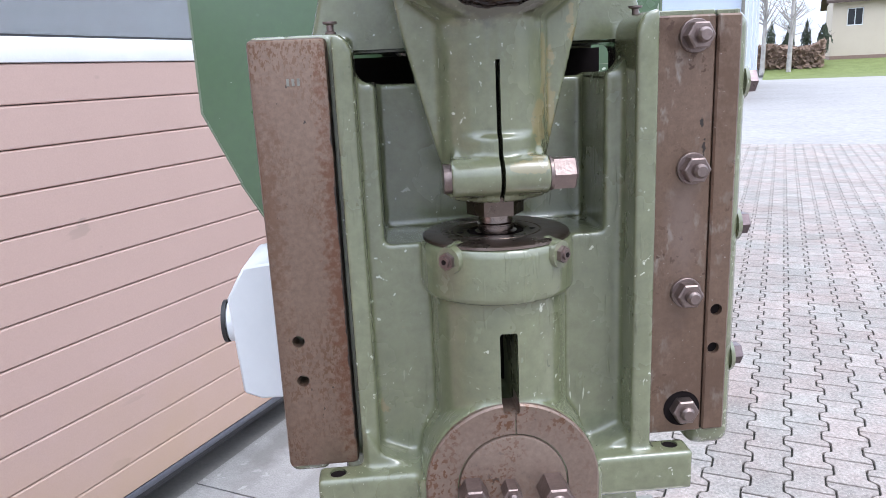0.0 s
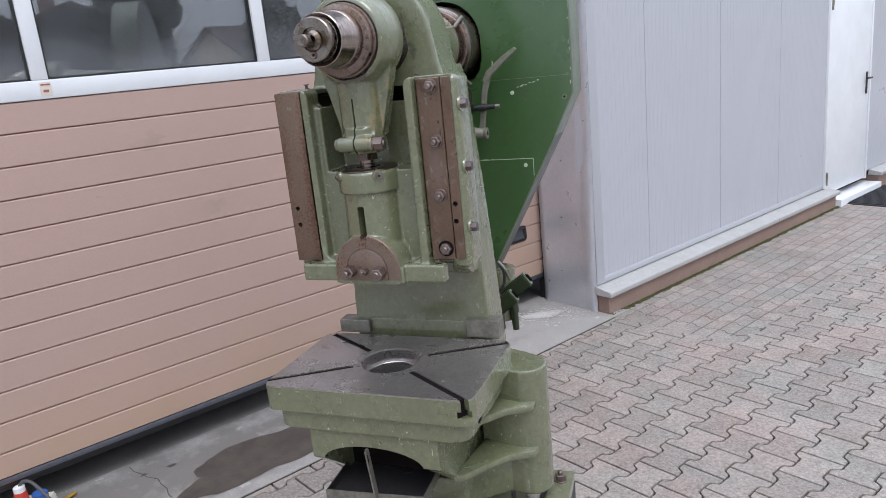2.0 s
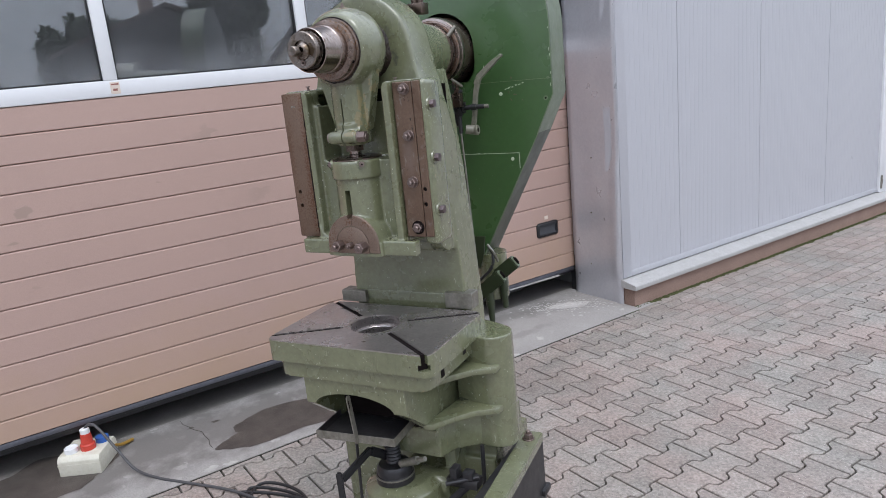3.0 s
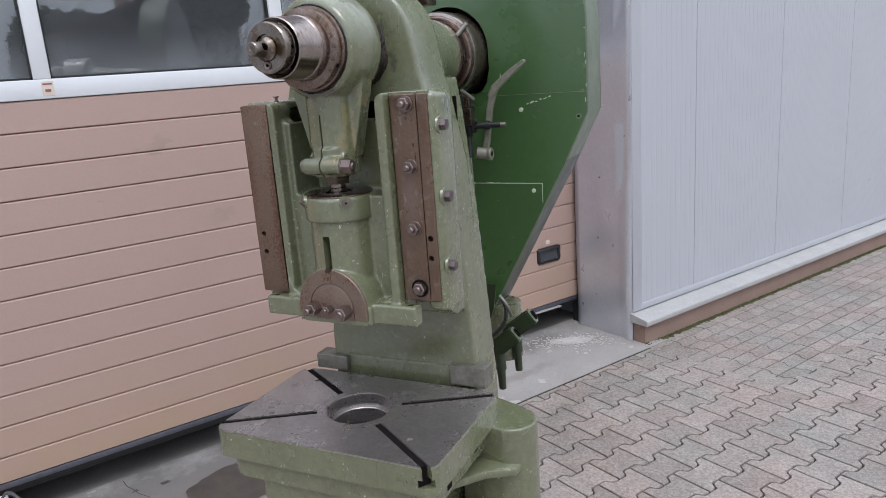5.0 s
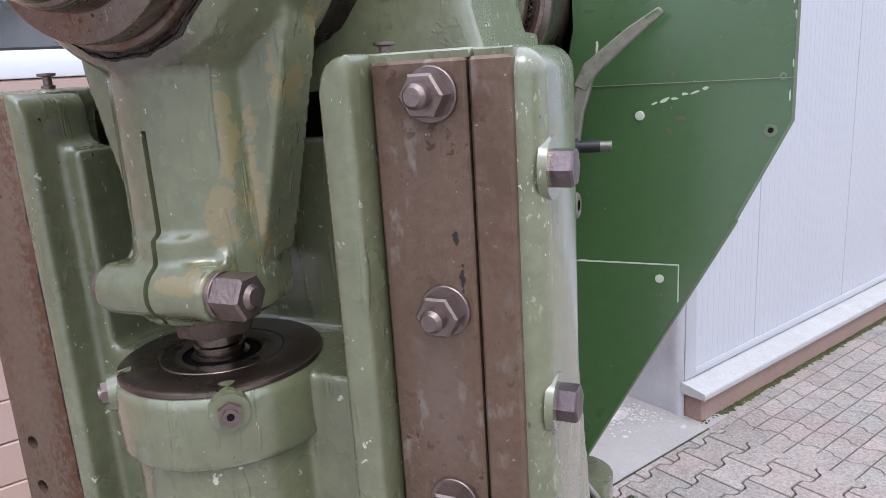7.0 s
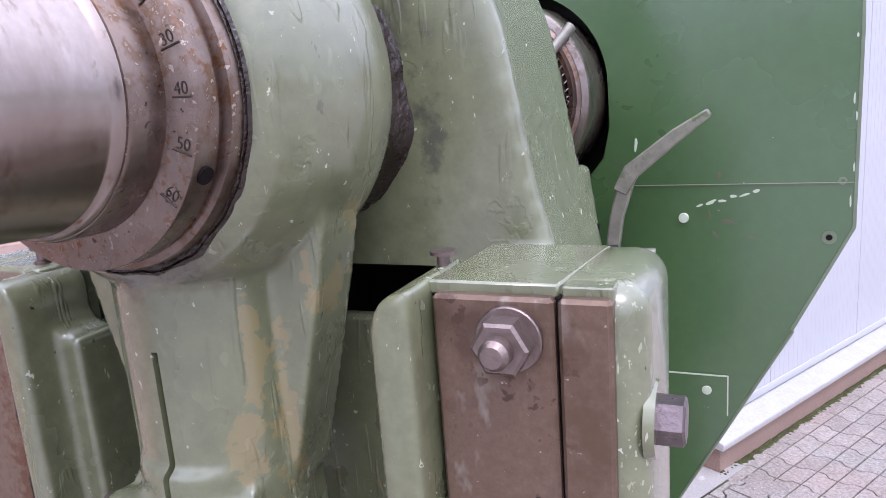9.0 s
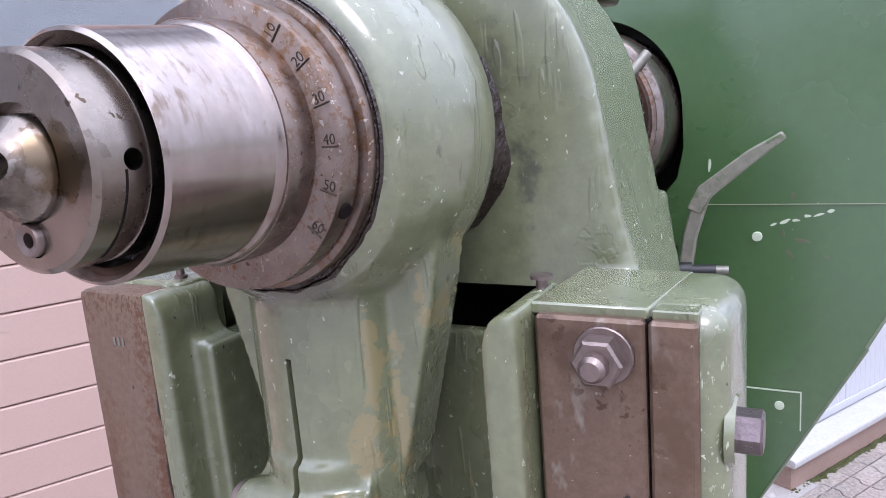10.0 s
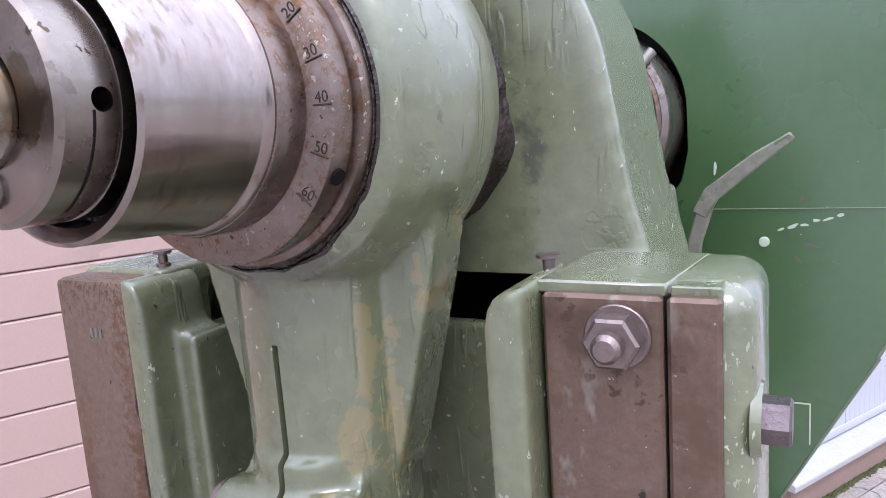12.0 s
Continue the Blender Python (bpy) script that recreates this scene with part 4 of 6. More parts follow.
hedge_me = bpy.data.meshes.new("hedge")
hp_v, hp_f = [], []
rnd = random.Random(7)
for k in range(4500):
    x = rnd.uniform(-1.8, 2.7)
    o = Vector((x, 62 + rnd.uniform(-0.9, 0.9), 0.6 + rnd.uniform(0, 1) ** 0.7 * (1.6 + 1.1 * noise.noise(Vector((x * 0.5, 2, 0))))))
    a = Vector((rnd.uniform(-1, 1), rnd.uniform(-1, 1), rnd.uniform(-1, 1))).normalized() * 0.22
    b = a.orthogonal().normalized() * 0.12
    i = len(hp_v)
    hp_v += [o + a, o + b, o - a, o - b]
    hp_f.append((i, i + 1, i + 2, i + 3))
hedge_me.from_pydata(hp_v, [], hp_f)
hedge_me.materials.append(HEDGE)
tagged(new("hedge", hedge_me), "brown leafless shrubs along the lawn", "hedge", kind="stuff")
for k, (x, y, hgt, sp, cf) in enumerate(((-1.0, 68, 3.6, 0.7, True), (0.3, 69, 3.1, 0.8, True), (1.65, 69, 3.6, 0.7, True), (2.75, 64.6, 3.0, 1.0, True), (-1.35, 60, 9.0, 1.6, False), (0.42, 60, 9.0, 1.6, False), (0.9, 90, 7, 2.5, False), (22, 78, 12, 4, False))):
    tree("tree", "small evergreen tree beyond the lawn" if cf else "pale bare birch tree beyond the lawn", pose(x, y, 0.9 if y > 63 else 0.2), hgt, sp, LEAF, 1200, 11 + k, conifer=cf, bare=not cf)

# what stands behind the camera and shows in the door's glazing
house("house", "rendered house with a dark gabled roof opposite", pose(39.5, 12.7, 0, 0, 0, 180), 9, 6.8, 4.35, 1.15, ((1.6, 0.9), (5.5, 0.9)), GREY_RENDER)
tree("tree", "dense dark evergreen before the house opposite", pose(27.5, 11.0, 0), 6.9, 1.9, LEAF, 6000, 31)
tree("tree", "spreading dark evergreen behind the house opposite", pose(56, 9.5, 0), 8.0, 3.4, LEAF, 3500, 36)
tree("tree", "rounded dark shrub opposite the door", pose(34, 0.5, 0), 3.6, 1.6, LEAF, 1500, 33)
tree("tree", "bare winter tree opposite the door", pose(40, 17.5, 0), 5.5, 2.0, LEAF, 800, 34, bare=True)
tree("tree", "dark evergreen tree opposite the door", pose(44, -6, 0), 6, 1.9, LEAF, 1600, 37, conifer=True)
solo("fence_wall", box(70, 70.2, -60, 60, 0, 1.4), RENDER_WALL, "low rendered boundary wall far opposite", "wall", "structure", smooth=0)

# unseen houses and trees, added to darken the horizon the press reflects
for k, (x, y, a) in enumerate(((46, -14, -90), (44, -34, -75), (24, -52, -20), (4, -58, 0), (50, 38, -100))):
    house("house", "rendered house with dark roof, added out of view", pose(x, y, 0, 0, 0, a + 0), 12, 9, 3.2, 2.6, ((2.0, 1.0), (7.5, 1.0)))
for k, (x, y, hgt) in enumerate(((38, -24, 7), (34, -42, 8), (14, -50, 7), (-4, -48, 8), (44, 2, 6), (47, 28, 8))):
    tree("tree", "evergreen tree among the houses, added out of view", pose(x, y, 0), hgt, hgt * 0.3, LEAF, 1500, 60 + k, conifer=k % 2 == 0)


# ---------------------------------------------------------------- the press (u across, v to the back, z up)
press = thing("eccentric_press", "green cast-iron eccentric press with rust-brown slide guides", "press machine", pose(-0.195, 0.7027, 0, 0, 0, 28.9))
CU, CZ = -0.010, 1.773                     # shaft axis


def bolt(parent, origin, axis, af, out, washer=0.0, stud=0.0, name="bolt", lab="worn steel bolt", mat=None):
    """A hexagon head or nut standing out along an axis from origin; out is signed."""
    s = 1 if out > 0 else -1
    bits = []
    w = 0.0
    if washer:
        w = 0.0035
        bits.append(lathe([(0, 0), (washer, 0), (washer, s * w * 0.8), (washer * 0.96, s * w), (0, s * w)], origin, axis, 28))
    bits.append(hexa(origin, axis, af, s * w, out))
    if stud:
        r = af * 0.3
        bits.append(lathe([(0, out - s * 0.001), (r, out - s * 0.001), (r, out + s * (stud - 0.003)), (r * 0.7, out + s * stud), (0, out + s * stud)], origin, axis, 20))
    return part(name, merge(*bits), mat or BOLT, parent, lab, smooth=25)


# frame casting: head, side cheeks and column
head_out = arc(-0.008, 1.757, 0.166, 8, 172, 28) + [(-0.186, 1.70), (-0.200, 1.65), (-0.214, 1.56), (0.198, 1.56), (0.184, 1.65), (0.170, 1.70)]
frame_solid = merge(
    prism(head_out, "v", 0.112, 0.245),
    lathe([(0, 0.2), (0.124, 0.2), (0.117, 0.3), (0.102, 0.46), (0.099, 0.53), (0, 0.53)], (CU, 0, 1.745), "v", 40),
    prism([(0.02, 1.205), (0.10, 1.205), (0.13, 1.15), (0.16, 1.13), (0.30, 1.13), (0.285, 1.48), (0.245, 1.585), (0.12, 1.655), (0.10, 1.664), (0.02, 1.664)], "u", 0.15, 0.198),
    prism([(0.02, 1.205), (0.10, 1.205), (0.13, 1.15), (0.16, 1.13), (0.30, 1.13), (0.285, 1.50), (0.27, 1.60), (0.12, 1.655), (0.10, 1.664), (0.02, 1.664)], "u", -0.215, -0.155),
    prism([(0.26, 0.8), (0.34, 0.8), (0.34, 1.42), (0.26, 1.63)], "u", -0.165, 0.165),
    prism([(-0.208, 0.55), (-0.208, 0.98), (-0.2, 1.16), (0.207, 1.16), (0.217, 0.98), (0.227, 0.55)], "v", 0.205, 0.32),
    prism([(0.12, 0.55), (0.12, 1.69), (0.158, 1.69), (0.168, 1.62), (0.178, 1.53), (0.192, 1.38), (0.204, 1.2), (0.222, 0.9), (0.226, 0.55)], "v", 0.21, 0.335),
    box(-0.2, 0.2, 0.16, 0.32, 1.13, 1.215),
)
frame_solid = cast(frame_solid, 0.0036, 14)
frame_solid = cut(frame_solid, box(-0.158, 0.158, 0.0, 0.165, 1.16, 1.650), box(-0.188, 0.178, 0.066, 0.285, 1.25, 1.648, 0.012, 3))
frame_part = part("frame", frame_solid, GREEN_FRAME, press, smooth=50)
# black sheet added to darken the hollow behind the ram
part("cavity", box(-0.186, 0.176, 0.280, 0.284, 1.252, 1.645), DARK, frame_part, "black sheet for the shade inside the frame", smooth=0)
# rounded cheek covers carrying the side bolts
cheek = part("guide_cheek", box(0.2, 0.2525, 0.0035, 0.10, 1.192, 1.671, 0.017, 5), GREEN_CHEEK, press, "green guide cheek with rounded edges", smooth=50)
part("guide_cheek", box(-0.250, -0.205, 0.02, 0.10, 1.192, 1.664, 0.010, 4), GREEN_CHEEK, press, smooth=50)
for zz in (1.599, 1.448, 1.296):
    boss = part("boss", lathe([(0, 0.248), (0.021, 0.249), (0.019, 0.254), (0, 0.254)], (0, 0.026, zz), "u", 24), GREEN, cheek)
    bolt(boss, (0.253, 0.026, zz), "u", 0.0215, 0.014, 0.0, 0.0, "bolt", "purplish steel hexagon bolt", BOLT_DARK)
part("rail_top", prism([(0.146, 0.004), (0.2125, 0.004), (0.222, 0.088), (0.152, 0.088)], "z", 1.664, 1.6712, 0.0012, 1), GREEN, press)
part("rail_top", prism([(0.2140, 0.004), (0.238, 0.004), (0.238, 0.088), (0.2238, 0.088)], "z", 1.655, 1.6703, 0.0008, 1), GREEN, press)

# guide plates
pl = part("guide_plate", cut(box(-0.246, -0.171, -0.004, 0.05, 1.212, 1.66, 0.005, 2), rod((-0.2235, -0.05, 1.357), (-0.2235, 0.03, 1.357), 0.0065, 16), rod((-0.2225, -0.05, 1.313), (-0.2225, 0.03, 1.313), 0.0065, 16)), RUSTY_LEFT, press, "rust-brown flat steel guide plate")
for uu in (-0.2095, -0.2045, -0.1995):
    part("stamp_bar", box(uu - 0.0013, uu + 0.0013, -0.0046, -0.0035, 1.616, 1.623), BARE, pl, "worn stamped mark", smooth=0)
pr = part("guide_plate", box(0.1505, 0.2115, -0.003, 0.05, 1.218, 1.666, 0.002, 1), RUSTY, press, "rust-brown flat steel guide plate")
ps = part("guide_strip", cut(box(0.2132, 0.238, -0.003, 0.03, 1.218, 1.666, 0.002, 1), rod((0.224, -0.05, 1.36), (0.224, 0.03, 1.36), 0.0065, 16), rod((0.2225, -0.05, 1.316), (0.2225, 0.03, 1.316), 0.0065, 16)), RUSTY, press, "narrow rust-brown steel strip with two holes")
# black strip and discs paint the shade of the gap and the holes
part("gap", box(0.2110, 0.2140, 0.0025, 0.02, 1.2185, 1.6655), DARK, pr, "black strip for the shade between the plates", smooth=0)
for uu, zz in ((0.224, 1.36), (0.2225, 1.316)):
    part("hole", lathe([(0.0064, 0.003), (0, 0.003)], (uu, 0, zz), "v", 16), DARK, ps, "black disc for the shade in a drilled hole", smooth=0)
for (uu, zz) in ((0.190, 1.646), (0.191, 1.515), (0.189, 1.382)):
    bolt(pr, (uu, -0.003, zz), "v", 0.0245, -0.017, 0.0165, 0.010, "nut", "hexagon nut on a washer and stud")
hole = part("counterbore", lathe([(0.0195, -0.0034), (0.0205, -0.0036), (0.0205, -0.0032), (0, -0.0032)], (0.189, 0, 1.247), "v", 24), DARK, pr, "black disc for the shade in a counterbore")
bolt(pr, (0.190, -0.003, 1.247), "v", 0.026, -0.013, 0.0, 0.007, "nut", "sunk hexagon nut")
for uu, top in ((-0.168, 1.662), (0.142, 1.665)):
    part("oil_nipple", merge(lathe([(0, 0), (0.0055, 0), (0.0055, 0.004), (0.0035, 0.005), (0.0035, 0.011), (0.007, 0.012), (0.007, 0.014), (0, 0.014)], (uu, 0.035, top), "z", 14)), BOLT, press)

# ram
R0, HZ = -0.0105, 1.204
def ram_side(s):
    a, up = R0 + s * (0.158 if s > 0 else 0.1555), 0.009 if s > 0 else 0.0
    return merge(
        prism([(a, 1.19), (a, 1.663 + up)] + [(R0 + s * (0.156 - 0.02 * math.sin(radians(k))), 1.643 + up + 0.02 * math.cos(radians(k))) for k in (0, 25, 45, 65, 90)] + [(R0 + s * 0.136, 1.19)], "v", -0.024 if s > 0 else -0.009, 0.052),
        prism([(R0 + s * 0.145, 1.60), (R0 + s * 0.145, 1.640)] + [(R0 + s * (0.118 + 0.020 * math.sin(radians(k))), 1.634 - 0.020 * math.cos(radians(k))) for k in (75, 55, 35, 15)] + [(R0 + s * 0.118, 1.60)], "v", 0.018, 0.052),
        box(min(R0 + s * 0.146, R0 + s * 0.117), max(R0 + s * 0.146, R0 + s * 0.117), 0.018, 0.128, 1.19, 1.615),
        prism([(R0 + s * 0.15, 1.19), (R0 + s * 0.15, 1.255), (R0 + s * 0.135, 1.225), (R0 + s * 0.10, 1.21), (R0 + s * 0.10, 1.19)], "v", -0.015, 0.06))


ram_solid = merge(
    ram_side(-1), ram_side(1),
    box(R0 - 0.14, R0 + 0.14, 0.112, 0.128, 1.19, 1.612),
    box(R0 - 0.125, R0 + 0.125, 0.018, 0.118, 1.19, 1.449),
    lathe([(0, 1.19), (0.073, 1.19), (0.072, 1.26), (0.0715, 1.40), (0, 1.40)], (R0, 0.018, 0), "z", 48),
    lathe([(0, 1.398), (0.071, 1.398), (0.0785, 1.411), (0.0785, 1.451), (0.072, 1.456), (0, 1.456)], (R0, 0.018, 0), "z", 48),
    box(R0 - 0.203, R0 + 0.201, -0.036, -0.004, 1.166, 1.212),
    box(R0 - 0.155, R0 + 0.155, -0.036, 0.07, 1.166, 1.212),
    box(R0 - 0.097, R0 + 0.097, -0.052, 0.07, 1.166, 1.208),
    lathe([(0, -0.056), (0.088, -0.056), (0.0918, -0.05), (0.093, 0.03), (0, 0.03)], (R0, 0, HZ), "v", 48),
)
ram_solid = cast(ram_solid, 0.0028, 8)
ram_solid = cut(ram_solid, box(-0.4, 0.4, -0.2, 0.2, 1.0, 1.167), box(R0 - 0.009, R0 + 0.009, -0.1, 0.05, 1.276, 1.368, 0.002, 1), rod((-0.193, -0.020, 1.19), (-0.193, -0.020, 1.3), 0.009, 14), rod((0.171, -0.016, 1.19), (0.171, -0.016, 1.3), 0.009, 14))
ram = part("ram", ram_solid, GREEN_CAST, press, "green cast slide between the guides", smooth=50)
part("collar", lathe([(0.068, 1.3995), (0.0775, 1.400), (0.0797, 1.4025), (0.0802, 1.406), (0.0802, 1.446), (0.0785, 1.4525), (0.074, 1.4555), (0.068, 1.4555)], (R0, 0.018, 0), "z", 64), GREEN_CAST, ram, "green collar round the ball seat", smooth=50)
# black pieces painting the shade in the slot and the ear holes
part("slot_lining", box(R0 - 0.0088, R0 + 0.0088, 0.044, 0.049, 1.277, 1.367), DARK, ram, smooth=0)
for uu, vv in ((-0.193, -0.020), (0.171, -0.016)):
    part("ear_hole", lathe([(0.0085, 1.206), (0.0085, 1.2095), (0, 1.2095)], (uu, vv, 0), "z", 16), DARK, ram, smooth=0)
part("ball_cover", lathe([(0.030, 1.449), (0.030, 1.4585), (0.032, 1.4595), (0.0455, 1.4595), (0.0465, 1.4583), (0.0478, 1.4595), (0.0735, 1.4592), (0.0765, 1.4575), (0.0772, 1.455), (0.06, 1.454)], (R0, 0.018, 0), "z", 56), OILY, ram, "oily steel cover ring")
# black discs put the shade of screw holes and seat into colour
for ang in (190, -12):
    a = radians(ang)
    part("screw_hole", lathe([(0.0034, 1.4598), (0, 1.4598)], (R0 + 0.0385 * math.cos(a), 0.018 + 0.0385 * math.sin(a), 0), "z", 12), DARK, ram)
part("ball_seat", lathe([(0.031, 1.4565), (0, 1.4565)], (R0, 0.018, 0), "z", 32), DARK, ram, "black disc for the shade round the ball screw", smooth=0)
for uu in (-0.067, 0.045):
    d = Vector((uu - R0, -0.044 - 0.018, 0)).normalized()
    c = Vector((R0, 0.018, 1.444)) + d * 0.076
    bs = part("boss", rod(c - d * 0.01, c + d * 0.0075, 0.0165, 28, 0.0135), GREEN, ram)
    nb = part("socket_screw", merge(rod(c + d * 0.004, c + d * 0.012, 0.0088, 6), rod(c + d * 0.011, c + d * 0.0145, 0.0052, 14)), BOLT, bs, "small steel set screw")
    part("socket", rod(c + d * 0.014, c + d * 0.0150, 0.0026, 12), DARK, nb)

# die clamp: half-round plate, inner cap and its bolts
HZ = 1.204
half = [q for q in arc(R0, HZ, 0.0905, 0, 180, 40)]
clamp_out = [(R0 + 0.0905, 1.178)] + half + [(R0 - 0.0905, 1.178)]
cp = part("clamp_plate", cut(prism(clamp_out, "v", -0.0585, -0.02, 0.002, 1), prism([(R0 + 0.058, 1.10)] + arc(R0, HZ, 0.058, 0, 180, 32) + [(R0 - 0.058, 1.10)], "v", -0.075, -0.0535),
                            box(R0 - 0.0085, R0 + 0.0085, -0.08, 0.0, 1.2835, 1.31, 0.002, 1), box(R0 + 0.0035, R0 + 0.0047, -0.08, -0.055, 1.255, 1.29)), RUSTY_CLAMP, press, "rust-brown half-round clamp plate")
part("clamp_cap", prism([(R0 + 0.0565, 1.177)] + arc(R0, HZ, 0.0565, 0, 180, 32) + [(R0 - 0.0565, 1.177)], "v", -0.0605, -0.05, 0.003, 2), RUSTY_CLAMP, cp, "rusty half-round cap")
bolt(cp, (R0 - 0.043, -0.0575, 1.204), "v", 0.026, -0.030, 0.0, 0.014, "nut", "hexagon nut on a stud")
bolt(cp, (R0 + 0.04, -0.0575, 1.201), "v", 0.029, -0.036, 0.0, 0.003, "nut", "hexagon nut on a stud")
bolt(cp, (R0 - 0.004, -0.0575, 1.204), "v", 0.017, -0.024, 0.0, 0.006, "set_screw", "square-headed set screw")

# connecting rod with its clamp and ball screw
rod_solid = merge(
    lathe([(0, -0.032), (0.094, -0.032), (0.102, -0.026), (0.111, -0.006), (0.1165, 0.025), (0.1175, 0.05), (0.114, 0.068), (0.104, 0.078), (0, 0.078)], (CU, 0, CZ - 0.002), "v", 56),
    prism([(R0 + 0.055 * math.cos(radians(a)), 0.017 + 0.044 * math.sin(radians(a))) for a in range(0, 360, 10)], "z", 1.50, 1.74),
    prism([(R0 - 0.100, 1.73), (R0 - 0.088, 1.66), (R0 - 0.056, 1.535), (R0 + 0.054, 1.535), (R0 + 0.086, 1.66), (R0 + 0.100, 1.73)], "v", 0.012, 0.052),
    prism([(R0 - 0.046, 1.546), (R0 - 0.046, 1.498), (R0 + 0.046, 1.498), (R0 + 0.046, 1.546)], "v", -0.016, 0.058),
    lathe([(0, 1.496), (0.048, 1.496), (0.048, 1.56), (0, 1.56)], (R0, 0.014, 0), "z", 32),
    rod((R0 - 0.049, -0.028, 1.522), (R0 + 0.047, -0.028, 1.522), 0.0195, 28),
)
rod_solid = cast(rod_solid, 0.0027, 5)
arm = part("connecting_rod", cut(rod_solid, box(R0 - 0.0022, R0 + 0.0022, -0.1, 0.015, 1.48, 1.632)), GREEN_ARM, press, "green connecting rod with worn ochre patches", smooth=50)
# black filler standing in for the shade deep in the slit
part("slit_lining", box(R0 - 0.0021, R0 + 0.0021, -0.005, 0.015, 1.49, 1.631), DARK, arm, smooth=0)
cb = part("clamp_bolt", merge(rod((R0 - 0.056, -0.028, 1.522), (R0 - 0.046, -0.028, 1.522), 0.0145, 24)), BOLT, arm, "steel clamp bolt")
bolt(arm, (R0 + 0.047, -0.028, 1.522), "u", 0.029, 0.026, 0.0165, 0.003, "clamp_nut", "large hexagon bolt head")
screw_prof = [(0, 1.452), (0.022, 1.452), (0.022, 1.459), (0.0185, 1.4605), (0.0185, 1.4655), (0.0195, 1.4665), (0.0195, 1.4675), (0.0178, 1.469), (0.0178, 1.4785), (0.0165, 1.480)]
bscrew = part("ball_screw", lathe(screw_prof + [(0.0165, 1.487), (0, 1.487)], (R0, 0.016, 0), "z", 32), STEEL, press, "shiny threaded ball screw")
part("lock_nut", hexa((R0, 0.016, 0), "z", 0.052, 1.478, 1.499, 0.06), OILY, bscrew, "dark oily lock nut")

# crank pin, eccentric sleeve and end disc
ecc = part("eccentric_sleeve", lathe([(0.0505, -0.130), (0.0518, -0.146), (0.0575, -0.151), (0.0597, -0.149), (0.0628, -0.088), (0.0632, -0.0865), (0.0650, -0.0850), (0.0660, -0.0815), (0.0655, -0.0805), (0.0655, -0.058), (0.0, -0.058)], (CU, 0, CZ), "v", 80), STEEL, press, "polished steel eccentric sleeve")
part("flange", lathe([(0, -0.0605), (0.0812, -0.0605), (0.0824, -0.0597), (0.0828, -0.0585), (0.0830, -0.046), (0.0815, -0.0445), (0.0815, -0.0425), (0.0865, -0.0415), (0.0872, -0.040), (0.0872, -0.032), (0, -0.032)], (CU + 0.001, 0, CZ - 0.003), "v", 80), FLANGE, ecc, "rust-stained steel flange")
part("rusty_band", lathe([(0.0655, -0.0808), (0.0664, -0.0806), (0.0672, -0.0785), (0.0678, -0.058), (0.064, -0.058)], (CU, 0, CZ), "v", 80), FLANGE, ecc, "rust-stained band before the flange")
def seal_ring():
    bm = lathe([(0.084, -0.034), (0.0885, -0.0345), (0.0893, -0.0325), (0.0900, -0.0335), (0.0915, -0.0315), (0.091, -0.027)], (CU, 0, CZ - 0.003), "v", 140)
    for v in bm.verts:
        d = Vector((v.co.x - CU, 0, v.co.z - CZ))
        low = max(0.06, -0.1 - d.normalized().z)
        v.co += d.normalized() * (noise.noise(v.co * 70) * 0.003 + noise.noise(v.co * 210) * 0.0014 + 0.0015) * low
        v.co.y += noise.noise(v.co * 160) * 0.0012 * low
    return bm


part("seal", seal_ring(), GREASE, ecc, "dark greasy seal")
part("gap", lathe([(0, -0.132), (0.058, -0.132), (0.058, -0.131), (0, -0.131)], (CU, 0, CZ), "v", 40), GREASE, ecc, "dark disc in the gap behind the end disc")
disc = part("end_disc", cut(lathe([(0, -0.170), (0.0255, -0.170), (0.0265, -0.176), (0.0465, -0.176), (0.0492, -0.1735), (0.0495, -0.152), (0.0484, -0.1515), (0.0484, -0.1495), (0.0495, -0.149), (0.0495, -0.13), (0, -0.13)], (CU - 0.002, 0, CZ + 0.001), "v", 72),
                            rod((CU + 0.02, -0.1575, CZ - 0.003), (CU + 0.07, -0.1575, CZ + 0.002), 0.0048, 16), rod((CU - 0.002, -0.25, CZ - 0.032), (CU - 0.002, -0.168, CZ - 0.032), 0.0085, 18)), DISC, press, "brownish steel end disc")
# slot drawn as a black line, its shade given by colour
part("slot", tube([(CU - 0.002 + 0.0492 * math.cos(radians(a)), -0.1615, CZ + 0.001 + 0.0492 * math.sin(radians(a))) for a in range(-62, -5, 4)], 0.0007, 6), DARK, disc, "thin black line for the shade in a slot")
part("cap_screw", merge(lathe([(0.0035, -0.1705), (0.0035, -0.1785), (0.0072, -0.1795), (0.0078, -0.1785), (0.0078, -0.168), (0, -0.168)], (CU - 0.002, 0, CZ - 0.032), "v", 20)), BOLT, disc, "socket cap screw")
shaft = part("shaft_end", cut(lathe([(0, -0.2215), (0.0035, -0.2215), (0.0045, -0.223), (0.0115, -0.223), (0.0135, -0.2205), (0.0138, -0.205), (0.0150, -0.190), (0.0175, -0.185), (0.0225, -0.181), (0.0235, -0.178), (0.0235, -0.165), (0, -0.165)], (CU, 0, CZ - 0.001), "v", 40), rod((CU - 0.004, -0.197, CZ + 0.0), (CU + 0.03, -0.199, CZ + 0.006), 0.0075, 20)), DISC, disc, "shaft stub with a cross hole")
part("oil_nipple", merge(lathe([(0, 0), (0.006, 0), (0.006, 0.006), (0.0035, 0.008), (0.0035, 0.013), (0, 0.013)], (CU, 0.04, CZ + 0.115), "z", 12)), BOLT, arm)
